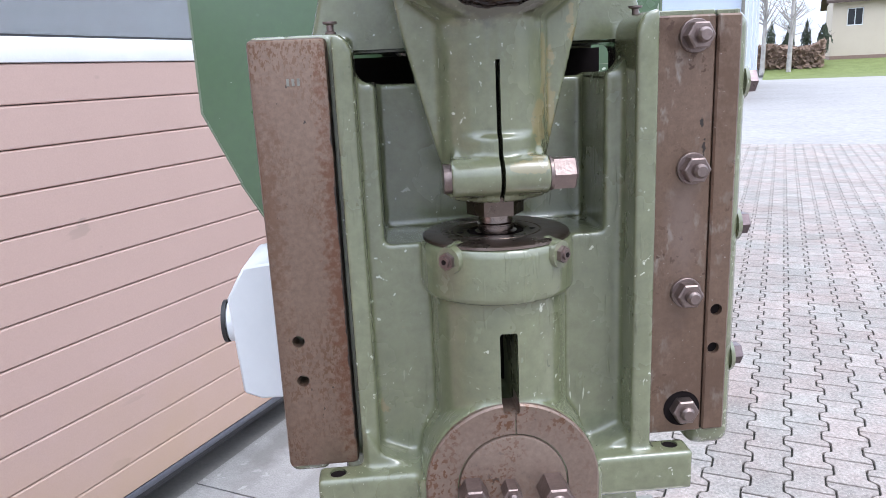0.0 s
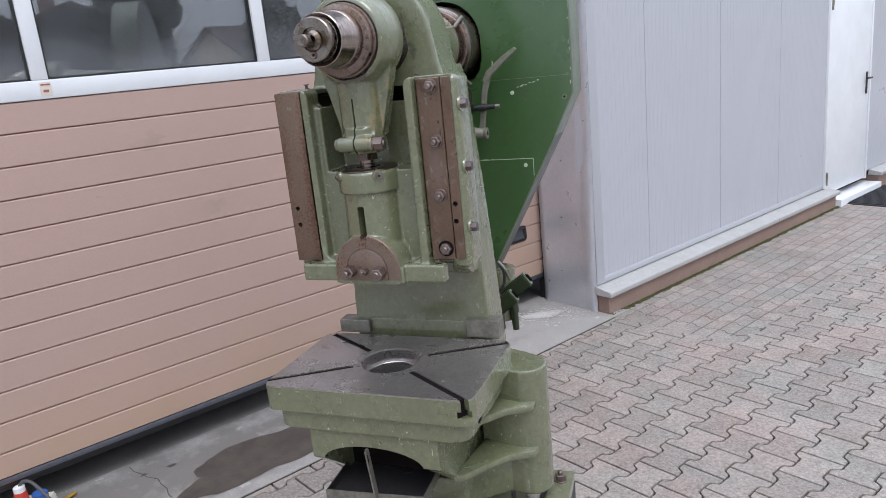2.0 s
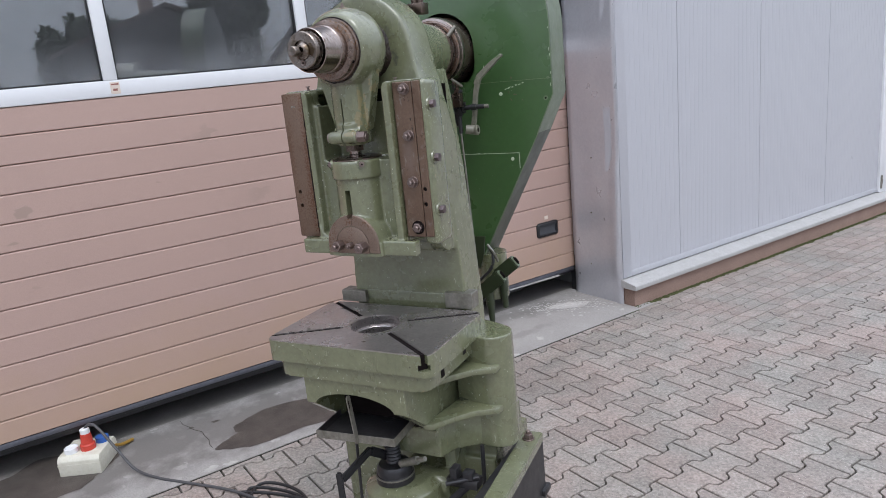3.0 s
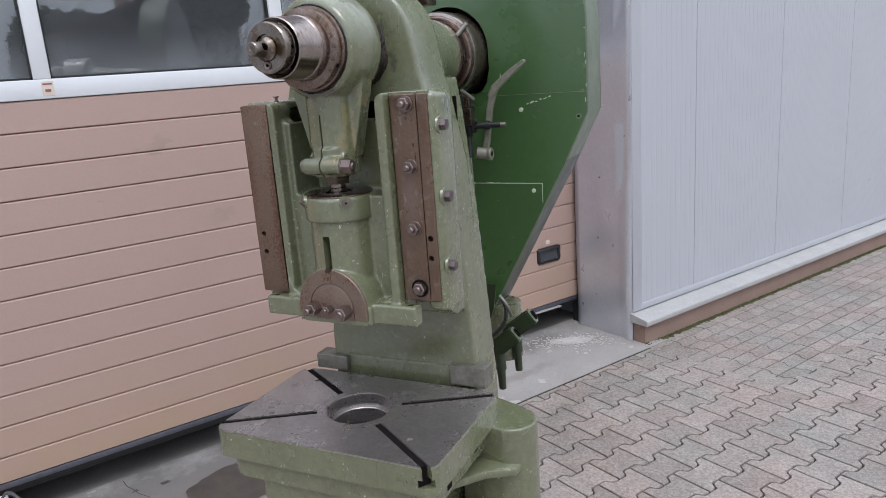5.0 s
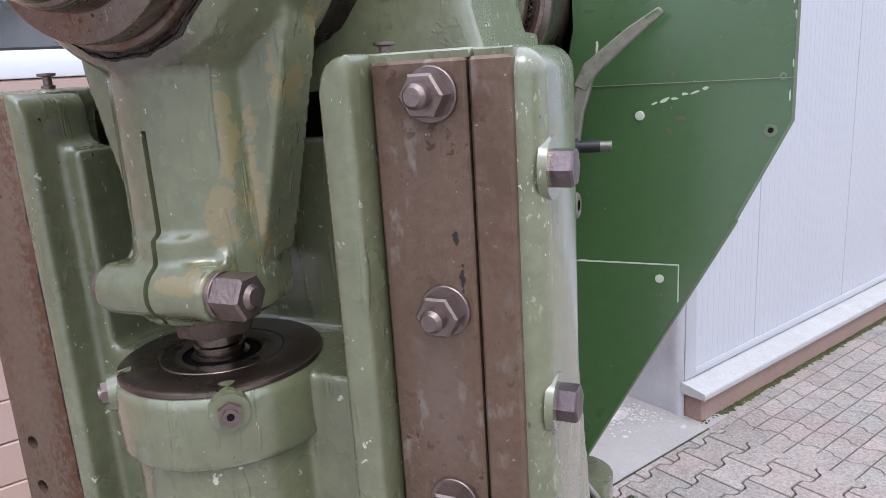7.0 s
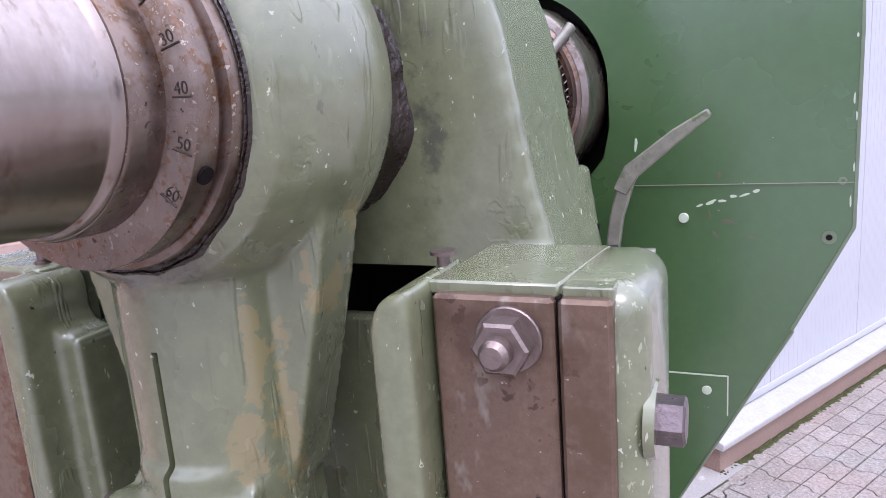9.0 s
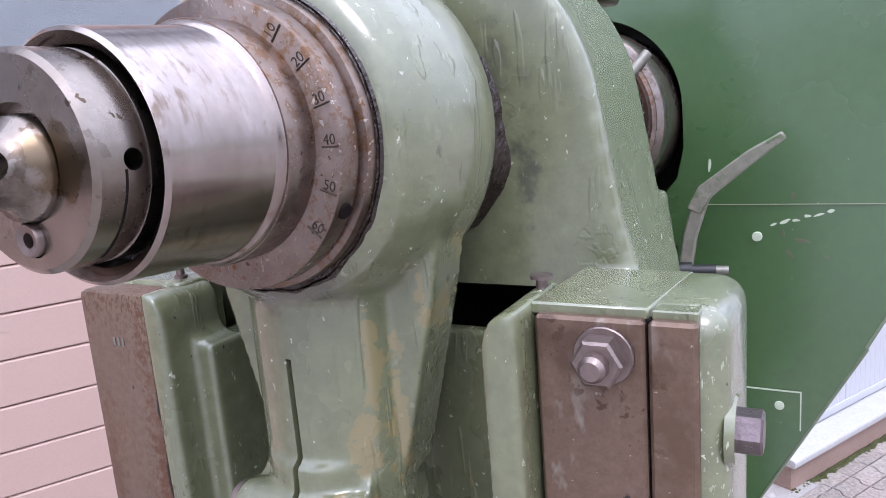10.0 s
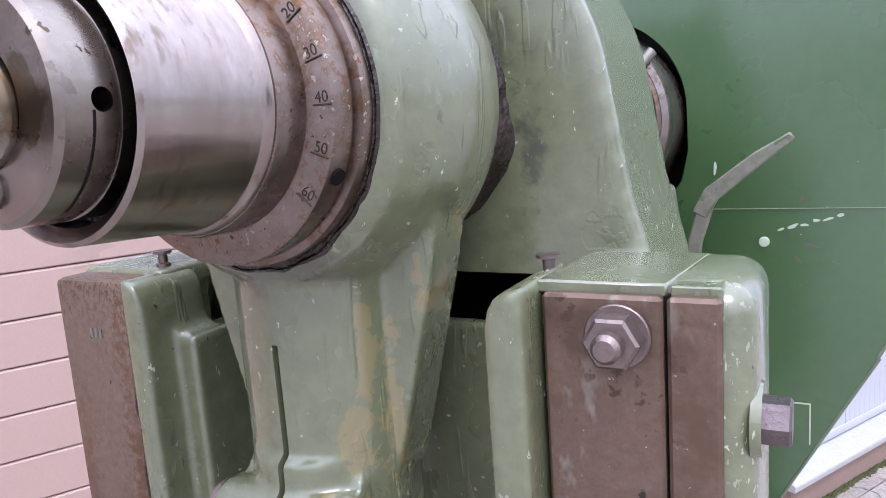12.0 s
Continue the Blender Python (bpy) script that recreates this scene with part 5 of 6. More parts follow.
def grease_ring():
    bm = lathe([(0, 0.07), (0.088, 0.07), (0.089, 0.078), (0.0895, 0.086), (0.090, 0.096), (0.092, 0.104), (0.098, 0.1135), (0, 0.1135)], (CU + 0.004, 0, CZ - 0.008), "v", 120)
    for v in bm.verts:
        d = Vector((v.co.x - CU, 0, v.co.z - CZ))
        if d.length > 0.05:
            k = noise.noise(v.co * 38) * 0.003 + noise.noise(v.co * 120) * 0.0022
            a = math.atan2(d.z, d.x)
            k += 0.007 * max(0, 1 - abs(a + 0.45) / 0.5)
            v.co += d.normalized() * k
    return bm


part("grease_ring", grease_ring(), GREASE, press, "dark brown grease squeezed out behind the hub", smooth=60)

def dial_text(body, angle, radius=0.0750, size=0.0080):
    """Engraved figures on the flange face, read outwards from the axis."""
    cu = bpy.data.curves.new("figure", "FONT")
    cu.offset = -0.00004
    cu.body, cu.size, cu.align_x, cu.align_y = body, size, "CENTER", "CENTER"
    ob = new("tmp", cu)
    me = bpy.data.meshes.new_from_object(ob.evaluated_get(bpy.context.evaluated_depsgraph_get()))
    bpy.data.objects.remove(ob)
    bpy.data.curves.remove(cu)
    ca, sa = math.cos(radians(angle)), math.sin(radians(angle))
    for v in me.vertices:
        a, b = radius + v.co.x, v.co.y
        v.co = (CU + 0.002 + a * ca - b * sa, -0.0609, CZ - 0.004 + a * sa + b * ca)
    me.materials.append(ENGRAVED)
    return me


fl = bpy.data.objects["flange"]
for body, ang in (("10", 53.5), ("20", 36), ("30", 18.5), ("40", 1.8), ("50", -16.8), ("60", -35.5)):
    f = new("figure", dial_text(body, ang))
    f.parent = fl
for ang in (50, 32.5, 15, -1.6, -20.2, -39):
    ca, sa = math.cos(radians(ang)), math.sin(radians(ang))
    a, b = (CU + 0.002 + 0.0700 * ca, -0.0609, CZ - 0.003 + 0.0700 * sa), (CU + 0.002 + 0.0805 * ca, -0.0609, CZ - 0.003 + 0.0805 * sa)
    part("tick", rod(a, b, 0.0005, 6), ENGRAVED, fl)
# black plug paints the shade of the oil hole
part("oil_hole", rod((CU + 0.05 * math.cos(radians(-27)), -0.049, CZ - 0.002 + 0.05 * math.sin(radians(-27))), (CU + 0.002 + 0.0834 * math.cos(radians(-27)), -0.052, CZ - 0.003 + 0.0834 * math.sin(radians(-27))), 0.0045, 16), DARK, fl, "black plug for the shade in an oil hole")

# back bearing collar and wheel hub in the guard's opening
hub = part("bearing_collar", lathe([(0, 0.525), (0.092, 0.525), (0.0965, 0.529), (0.0965, 0.545), (0.092, 0.547), (0.092, 0.62), (0, 0.62)], (CU, 0, 1.745), "v", 56), FLANGE, press, "rusty steel bearing collar")
part("spring", tube([(CU + (0.0962 + 0.002 * math.cos(k * 2.1)) * math.cos(k * 0.0314), 0.556 + 0.005 * math.sin(k * 2.1), 1.745 + (0.0962 + 0.002 * math.cos(k * 2.1)) * math.sin(k * 0.0314)) for k in range(201)], 0.0009, 5, 2), STEEL, hub, "fine coil spring ring")
part("wheel_hub", lathe([(0.096, 0.566), (0.102, 0.563), (0.1045, 0.572), (0.108, 0.574), (0.116, 0.577), (0.1195, 0.582), (0.121, 0.60), (0.121, 0.70), (0, 0.70)], (CU, 0, 1.745), "v", 64), FLANGE, hub, "rusty steel turning wheel hub")
part("hub_ring", lathe([(0.1085, 0.578), (0.110, 0.5735), (0.118, 0.5755), (0.1212, 0.581), (0.1215, 0.592), (0.118, 0.592)], (CU, 0, 1.745), "v", 64), STEEL, hub, "bright steel ring")
part("lock_pin", rod((CU + 0.072, 0.553, 1.790), (CU + 0.100, 0.575, 1.826), 0.0068, 14), BARE, hub, "bare steel pin")
part("clamp_strap", rod((0.094, 0.50, 1.650), (0.112, 0.54, 1.622), 0.0048, 12), BARE, hub)
part("lubricator", merge(box(0.07, 0.12, 0.28, 0.33, 1.86, 1.895, 0.004), rod((0.085, 0.305, 1.89), (0.085, 0.305, 1.93), 0.012), rod((0.105, 0.305, 1.89), (0.105, 0.305, 1.925), 0.01), tube([(0.085, 0.305, 1.925), (0.05, 0.31, 1.95), (0.0, 0.33, 1.93)], 0.004)), OILY, press, "small dark lubricator block")

# belt guard
GU, GZ, GR = -0.026, 1.80, 0.430
guard = part("belt_guard", cut(prism([(GU + GR, 1.568), ] + arc(GU, GZ, GR, 0, 180, 48) + [(GU - GR, 1.568), (GU - 0.372, 1.435), (GU - 0.10, 0.94), (GU + 0.10, 0.94), (GU + 0.366, 1.435)], "v", 0.655, 0.66),
                               prism([(CU - 0.100, 1.632), (CU + 0.096, 1.632), (CU + 0.118, 1.66), (CU + 0.127, 1.70)] + arc(CU, 1.755, 0.126, 0, 180, 30) + [(CU - 0.127, 1.70)], "v", 0.6, 0.7)), DARK_GREEN, press, "dark green painted sheet belt guard", smooth=0)
def rim(pts, v0, v1, t):
    bm = bmesh.new()
    c = Vector((GU, 1.6))
    rows = []
    for q in pts:
        o = Vector(q)
        i = o - (o - c).normalized() * t
        rows.append([bm.verts.new((o.x, v0, o.y)), bm.verts.new((o.x, v1, o.y)), bm.verts.new((i.x, v1, i.y)), bm.verts.new((i.x, v0, i.y))])
    for a, b in zip(rows, rows[1:]):
        for k in range(4):
            bm.faces.new((a[k], a[(k + 1) % 4], b[(k + 1) % 4], b[k]))
    bm.faces.new(rows[0]), bm.faces.new(rows[-1])
    return bm


side = [(GU + 0.10, 0.94), (GU + 0.366, 1.435), (GU + GR, 1.568)] + arc(GU, GZ, GR, 0, 180, 48) + [(GU - GR, 1.568), (GU - 0.372, 1.435), (GU - 0.10, 0.94)]
# upper rim band set paler, the two lower bands darker
part("guard_rim", rim(side[1:-1], 0.654, 0.80, 0.004), PALE_GREEN, guard, "pale edge band of the guard", smooth=40)
for a, b in ((side[0], side[1]), (side[-2], side[-1])):
    part("lower_rim", rim([a, b], 0.656, 0.798, 0.004), OLIVE, guard, "dark lower edge band", smooth=40)
    part("rim_edge", rod((a[0], 0.6555, a[1]), (b[0], 0.6555, b[1]), 0.0022, 8), PALE_GREEN, guard, "pale worn edge", smooth=40)
part("guard_back", prism(side, "v", 0.797, 0.80), OLIVE, guard, smooth=0)
part("seam", box(0.132, GU + 0.428, 0.6535, 0.656, 1.6222, 1.6231), FLAKE, guard, "thin pale seam", smooth=0)
part("lower_panel", prism([(0.0, 1.368), (0.264, 1.368), (0.264, 1.30), (0.105, 1.0), (0.0, 1.0)], "v", 0.6525, 0.6545), DARK_GREEN, guard, smooth=0)
part("panel_edge", merge(box(0.0, 0.2645, 0.652, 0.6528, 1.3665, 1.3685), box(0.2632, 0.265, 0.652, 0.6528, 1.312, 1.3685)), CHIP, guard, smooth=0)
for (uu, zz) in ((0.209, 1.580), (0.238, 1.346)):
    part("rivet", lathe([(0.0065, 0.655), (0.006, 0.6505), (0, 0.6495)], (uu, 0, zz), "v", 14), CHIP, guard, "pale painted rivet")
part("rivet_hole", lathe([(0.004, 0.6535), (0.0085, 0.6535), (0.0085, 0.6545), (0.004, 0.6545)], (0.376, 0, 1.556), "v", 16), PALE_GREEN, guard)
part("rivet_hole", lathe([(0.0022, 0.6535), (0.0048, 0.6535), (0.0048, 0.6545), (0.0022, 0.6545)], (0.388, 0, 1.6245), "v", 14), PALE_GREEN, guard)
part("hole", lathe([(0.0035, 0.6532), (0, 0.6532)], (0.376, 0, 1.556), "v", 12), DARK, guard, smooth=0)
crnd = random.Random(4)
def flake(u, z, a, b, tilt):
    """A thin ragged flake of paint, 2a by 2b, lying on the guard."""
    pts = []
    for k in range(9):
        w = k * math.tau / 9
        r = crnd.uniform(0.65, 1.1)
        p, q = a * r * math.cos(w), b * r * math.sin(w)
        pts.append((u + p * math.cos(tilt) - q * math.sin(tilt), z + p * math.sin(tilt) + q * math.cos(tilt)))
    return prism(pts, "v", 0.6543, 0.6551)


for k in range(6):
    part("paint_chip", flake(0.229 + 0.013 * k, 1.596 + 0.0035 * k + crnd.gauss(0, 0.0012), crnd.uniform(0.004, 0.0075), crnd.uniform(0.0014, 0.0028), 0.3 + crnd.gauss(0, 0.25)), CHIP, guard, "pale paint chip", smooth=0)
part("paint_chip", flake(0.150, 1.676, 0.009, 0.0022, 1.5), CHIP, guard, smooth=0)
for sc in ((0.262, 1.575, 0.010, 0.0028, -0.25), (0.248, 1.557, 0.009, 0.0022, -1.0), (0.240, 1.584, 0.007, 0.0018, -1.4), (0.252, 1.634, 0.006, 0.003, 1.2), (0.29, 1.554, 0.006, 0.0015, -0.5)):
    part("scrape", flake(*sc), SCRAPE, guard, "brownish scrape through the paint", smooth=0)
for z0 in (1.60, 1.64, 1.70, 1.72, 1.79):
    part("paint_chip", flake(GU + 0.424 + crnd.uniform(-0.002, 0.002), z0, 0.0012, crnd.uniform(0.003, 0.008), 0), CHIP, guard, smooth=0)
for k in range(9):
    part("paint_chip", flake(0.02 + 0.027 * k, 1.3675 + crnd.gauss(0, 0.0008), crnd.uniform(0.006, 0.016), 0.0014, 0), CHIP, guard, smooth=0)

# lever, link rod and pivot beside the guard
def strip(pts, w, v0, v1):
    """A flat bent bar of width w through (u, z) points."""
    ps = [Vector(q) for q in pts]
    l, r = [], []
    for i, q in enumerate(ps):
        d = (ps[min(i + 1, len(ps) - 1)] - ps[max(i - 1, 0)]).normalized()
        nn = Vector((-d.y, d.x)) * (w[i] / 2)
        l.append(q + nn), r.append(q - nn)
    return prism([tuple(q) for q in l + r[::-1]], "v", v0, v1, 0.002, 1)


lev = part("lever", merge(strip([(0.112, 1.462), (0.120, 1.50), (0.133, 1.59), (0.145, 1.632)], [0.018, 0.017, 0.017, 0.019], 0.598, 0.612), strip([(0.138, 1.622), (0.152, 1.648), (0.205, 1.690), (0.243, 1.716)], [0.019, 0.021, 0.017, 0.010], 0.597, 0.613)), LEVER, press, "worn green hand lever, bent")
part("pivot", merge(rod((0.092, 0.585, 1.468), (0.122, 0.60, 1.462), 0.0165, 22), lathe([(0.008, 0), (0.0165, 0), (0.0185, 0.003), (0.0185, 0.011), (0.0165, 0.013), (0.008, 0.013)], (0.121, 0.60, 1.462), "u", 24)), LEVER, lev)
sp = part("spindle", merge(rod((0.06, 0.585, 1.543), (0.165, 0.60, 1.545), 0.0085, 14), *[lathe([(0.009, 0), (0.0185, 0.001), (0.0185, 0.006), (0.009, 0.007)], (0.062 + 0.012 * k, 0.587, 1.543), "u", 20) for k in range(3)], rod((0.118, 0.593, 1.544), (0.136, 0.596, 1.545), 0.012, 14)), BLACK, press, "black spindle with collars")
part("ratchet", merge(rod((0.040, 0.58, 1.543), (0.060, 0.584, 1.543), 0.024, 10), box(0.05, 0.075, 0.57, 0.60, 1.48, 1.53, 0.004), rod((0.055, 0.575, 1.50), (0.085, 0.585, 1.575), 0.007, 10), rod((0.05, 0.57, 1.58), (0.075, 0.58, 1.61), 0.006, 10)), TRAY, sp, "dark oily ratchet")
part("spindle_end", rod((0.163, 0.60, 1.545), (0.180, 0.602, 1.545), 0.0068, 14), BARE, sp, "bright spindle end")
lk = part("link_rod", rod((0.078, 0.572, 1.47), (0.115, 0.54, 0.80), 0.0036, 12), BARE, press, "thin bright link rod")
part("clevis", merge(rod((0.075, 0.575, 1.535), (0.0785, 0.572, 1.455), 0.0075, 14), box(0.068, 0.086, 0.566, 0.584, 1.515, 1.545, 0.003)), BLACK, lk, "black clevis")
part("chain_link", tube([(0.070, 0.56, 1.645), (0.080, 0.562, 1.632), (0.076, 0.565, 1.612), (0.066, 0.565, 1.618), (0.070, 0.56, 1.645)], 0.004, 8, 5), TRAY, lk)
part("chain_link", tube([(0.074, 0.566, 1.618), (0.084, 0.57, 1.60), (0.078, 0.574, 1.575), (0.070, 0.572, 1.59), (0.074, 0.566, 1.618)], 0.0042, 8, 5), OILY, lk)
part("pinch_bolt", rod((0.078, 0.566, 1.60), (0.096, 0.575, 1.606), 0.006, 6), BLACK, lk)
part("cross_pin", rod((0.07, 0.575, 1.56), (0.10, 0.583, 1.558), 0.007, 14), BLACK, lk)
part("latch", merge(box(0.075, 0.105, 0.53, 0.56, 1.55, 1.60, 0.004), tube([(0.09, 0.54, 1.60), (0.10, 0.53, 1.625), (0.085, 0.53, 1.64)], 0.006)), OILY, press, "oily latch block")

# motor mount and guard foot behind the column
mm = part("motor_mount", merge(rod((0.10, 0.70, 0.98), (0.10, 0.70, 0.80), 0.06, 20)), GREEN, press, "green motor housing behind the column")


for k, (a, b) in enumerate((((0.07, 0.60, 0.825), (0.180, 0.60, 0.915)), ((0.09, 0.66, 0.855), (0.215, 0.66, 0.955)))):
    br = part("bracket_arm", bar(a, b, 0.032, 0.052), OLIVE, mm, "dark green hollow bracket arm", smooth=30)
    d = (Vector(b) - Vector(a)).normalized()
    part("end_rim", bar(Vector(b) - d * 0.002, Vector(b) + d * 0.003, 0.025, 0.045), PALE_GREEN, br, "worn pale rim", smooth=30)
    part("slot", bar(Vector(b) + d * 0.0, Vector(b) + d * 0.0105, 0.014, 0.032), DARK, br, smooth=0)
    m0 = Vector(b) - d * 0.075 + Vector((0, 0, -0.02))
    part("pipe", merge(rod(m0, m0 + Vector((0.004, 0, -0.055)), 0.017, 16), rod(m0 + Vector((0.003, 0, -0.05)), m0 + Vector((0.006, 0, -0.12)), 0.014, 16, 0.011)), OLIVE, br)
part("guard_tongue", prism([(0.06, 0.95), (0.06, 1.06), (0.115, 1.06), (0.105, 0.99), (0.085, 0.93)], "v", 0.62, 0.626), OLIVE, guard, "dark tongue under the guard", smooth=0)
part("earth_cable", tube([(0.135, 0.60, 1.03), (0.155, 0.59, 1.0), (0.15, 0.58, 0.95), (0.10, 0.57, 0.90), (0.06, 0.57, 0.88)], 0.006), BLACK, press)
part("earth_cable", tube([(0.14, 0.58, 1.04), (0.16, 0.585, 1.01), (0.17, 0.6, 0.97)], 0.005), BARE, press)

# switch box on the far cheek
sw = part("switch_box", prism([(-0.318, 1.185), (-0.342, 1.196), (-0.350, 1.335), (-0.325, 1.378), (-0.29, 1.382), (-0.26, 1.382), (-0.26, 1.185)], "v", 0.24, 0.38, 0.003, 1), WHITE_PLASTIC, press, "white plastic switch box")
part("knob", merge(lathe([(0, -0.345), (0.03, -0.345), (0.03, -0.362), (0.026, -0.365), (0, -0.365)], (0, 0.30, 1.285), "u", 28)), WHITE_PLASTIC, sw)
part("knob_cap", lathe([(0.031, -0.364), (0.031, -0.370), (0.0, -0.370)], (0, 0.30, 1.285), "u", 28), BLACK, sw, "black knob cap")
part("bracket", box(-0.29, -0.19, 0.27, 0.35, 1.25, 1.30), GREEN, sw)
part("conduit", tube([(-0.21, 0.30, 1.17), (-0.205, 0.29, 1.12), (-0.205, 0.29, 1.05), (-0.20, 0.30, 0.9)], 0.007), BLACK, sw, "black cable")
part("conduit", tube([(-0.215, 0.29, 1.17), (-0.212, 0.28, 1.12), (-0.21, 0.28, 1.06)], 0.005), RED, sw, "red cable")

# heel blocks and throat foot
part("heel", cast(box(-0.162, 0.156, 0.2005, 0.31, 0.90, 0.972), 0.0036, 3), GREEN_CAST, press, smooth=50)
for a, b, c in ((-0.256, -0.157, 0.969), (0.152, 0.249, 0.982)):
    part("heel_block", box(a, b, 0.185, 0.237, 0.929, c, 0.0015, 1), BARE, press, "bare machined steel heel block", smooth=30)

# table
tu0, tu1, tv0, tv1 = -0.289, 0.290, -0.198, 0.175
HC = (-0.006, 0.0)
slots, shade_fills = [], []
for (x, y) in ((tu0 - 0.02, tv0 + 0.02), (tu1 - 0.012, tv0 - 0.0), (tu1 + 0.02, tv1 - 0.0), (tu0 + 0.0, tv1 + 0.0)):
    d = Vector((x - HC[0], y - HC[1]))
    e = d.normalized()
    nn = Vector((-e.y, e.x))
    s0 = Vector(HC) + e * 0.102
    back_right = x > 0 and y > 0
    s1 = Vector(HC) + e * (d.length + (-0.035 if back_right else 0.06))
    s2 = Vector(HC) + e * (d.length - (0.036 if back_right else 0.022))
    for w, z0, z1, keep in ((0.0085, 0.898, 0.96, shade_fills), (0.0150, 0.882, 0.900, shade_fills)):
        slots.append((s0, s1, nn * w, z0, z1))
        keep.append(prism([tuple(s0 + nn * (w - 0.0004)), tuple(s2 + nn * (w - 0.0004)), tuple(s2 - nn * (w - 0.0004)), tuple(s0 - nn * (w - 0.0004))], "z", z0 + 0.0005, min(z1, 0.9275) - 0.0005))


def slot_tools(groups):
    return [prism([tuple(a + n), tuple(b + n), tuple(b - n), tuple(a - n)], "z", z0, z1) for a, b, n, z0, z1 in groups]


def rounded(a, b, c, d, r, n=5):
    return arc(b - r, d - r, r, 0, 90, n) + arc(a + r, d - r, r, 90, 180, n) + arc(a + r, c + r, r, 180, 270, n) + arc(b - r, c + r, r, 270, 360, n)


rc = 0.03
def bore_tool():
    return rod((HC[0], HC[1], 0.7), (HC[0], HC[1], 1.0), 0.079, 56)


drill = [rod((x, y, 0.90), (x, y, 0.96), 0.0075, 14) for x, y in ((-0.20, -0.09), (0.185, -0.10), (0.19, 0.105), (-0.2, 0.105))]
table = part("table", cut(prism(rounded(tu0, tu1, tv0, tv1, rc, 8), "z", 0.862, 0.9262), bore_tool(), *slot_tools(slots)), GREEN, press, "green cast table with a bare steel top", smooth=40)
part("table_top", cut(prism(rounded(tu0 + 0.0015, tu1 - 0.0015, tv0 + 0.0015, tv1 - 0.0015, rc, 8), "z", 0.9262, 0.93), bore_tool(), rod((HC[0], HC[1], 0.9283), (HC[0], HC[1], 1.0), 0.0825, 56), *slot_tools(slots[::2]), *drill), TABLE, table, "dark worn steel table top with slots", smooth=30)
# near-black fillers so that the slots read as deep shade
for shade_fill in shade_fills:
    part("slot_lining", shade_fill, DARK, table, smooth=0)
part("bore_step", lathe([(0.0788, 0.898), (0.069, 0.897), (0.0675, 0.895), (0.0675, 0.86), (0.0788, 0.858)], (HC[0], HC[1], 0), "z", 48), TABLE, table, "stepped steel ring in the bore")
# black disc painting the darkness below the bore
part("bore_floor", lathe([(0.078, 0.842), (0, 0.842)], (HC[0], HC[1], 0), "z", 40), DARK, table, "black disc for the shade under the bore", smooth=0)
part("bore", lathe([(0.0792, 0.81), (0.0792, 0.926), (0.0788, 0.926), (0.0788, 0.81)], (HC[0], HC[1], 0), "z", 48), TABLE, table, "bare bore of the table")
knee = merge(
    prism(rounded(-0.268, 0.268, -0.184, 0.17, 0.04, 8), "z", 0.808, 0.862),
    prism([(-0.172, 0.82), (-0.172, 0.719), (-0.014, 0.592), (0.06, 0.56), (0.2, 0.56), (0.2, 0.82)], "u", -0.182, 0.180),
    prism([(-0.16, -0.005), (0.185, -0.005), (0.21, 0.06), (0.30, 0.13), (0.30, 0.27), (-0.16, 0.27)], "z", 0.492, 0.60),
)
arch_tool = prism([(-0.148, 0.4), (-0.148, 0.69)] + [(-0.005 + 0.143 * math.cos(radians(a)), 0.715 + 0.049 * math.sin(radians(a))) for a in range(180, -1, -12)] + [(0.148, 0.69), (0.148, 0.4)], "v", -0.3, -0.02)
part("knee", cut(cast(knee, 0.004, 3), arch_tool, rod((HC[0], HC[1], 0.7), (HC[0], HC[1], 0.9), 0.079, 40)), GREEN_CAST, press, "green cast knee under the table", smooth=50)
# black sheet added behind the arch to paint its inner shade
part("knee_hollow", box(-0.147, 0.147, -0.0235, -0.019, 0.60, 0.762), DARK, press, "black sheet for the shade inside the knee", smooth=0)
# bolt holes shown by black boxes, shade given as colour
part("bolt_hole", box(0.2655, 0.2695, 0.05, 0.07, 0.83, 0.852), DARK, table, smooth=0)
part("bolt_hole", box(0.2655, 0.2695, -0.10, -0.08, 0.82, 0.845), DARK, table, smooth=0)

# column foot: rounded uprights on both sides with two shelves each
for s in (1,):
    outl = [(s * a, b) for a, b in ([(0.19, 0.14), (0.26, 0.115)] + arc(0.318, 0.172, 0.064, -105, 75, 18) + [(0.30, 0.250), (0.19, 0.29)])]
    col = part("upright", cast(prism(outl, "z", 0.488, 0.868), 0.004, 7), GREEN_CAST, press, "green rounded upright beside the table", smooth=50)
    for zz in (0.757, 0.618):
        part("shelf", prism([(s * a, b) for a, b in [(0.17, -0.07), (0.20, -0.06), (0.24, 0.0), (0.29, 0.06), (0.355, 0.095), (0.36, 0.14), (0.2, 0.18)]], "z", zz, zz + 0.022, 0.006, 2), GREEN, col)

# stand
part("stand_foot", cast(merge(box(-0.30, 0.30, 0.16, 0.40, 0.40, 0.52), box(-0.30, 0.30, 0.14, 0.45, 0.0, 0.42)), 0.006, 2), GREEN, press, smooth=50)
rail = part("base_rail", bar((0.414, -0.22, 0.440), (0.383, 0.30, 0.440), 0.066, 0.036), GREEN, press, "green base rail with bolts", smooth=30)
part("skirt", box(0.33, 0.418, -0.20, 0.29, 0.0, 0.428), TRAY, rail, "dark skirt under the rail", smooth=0)
bolt(rail, (0.385, 0.245, 0.458), "z", 0.026, 0.02, 0.02, 0.012, "nut", "large hexagon nut")
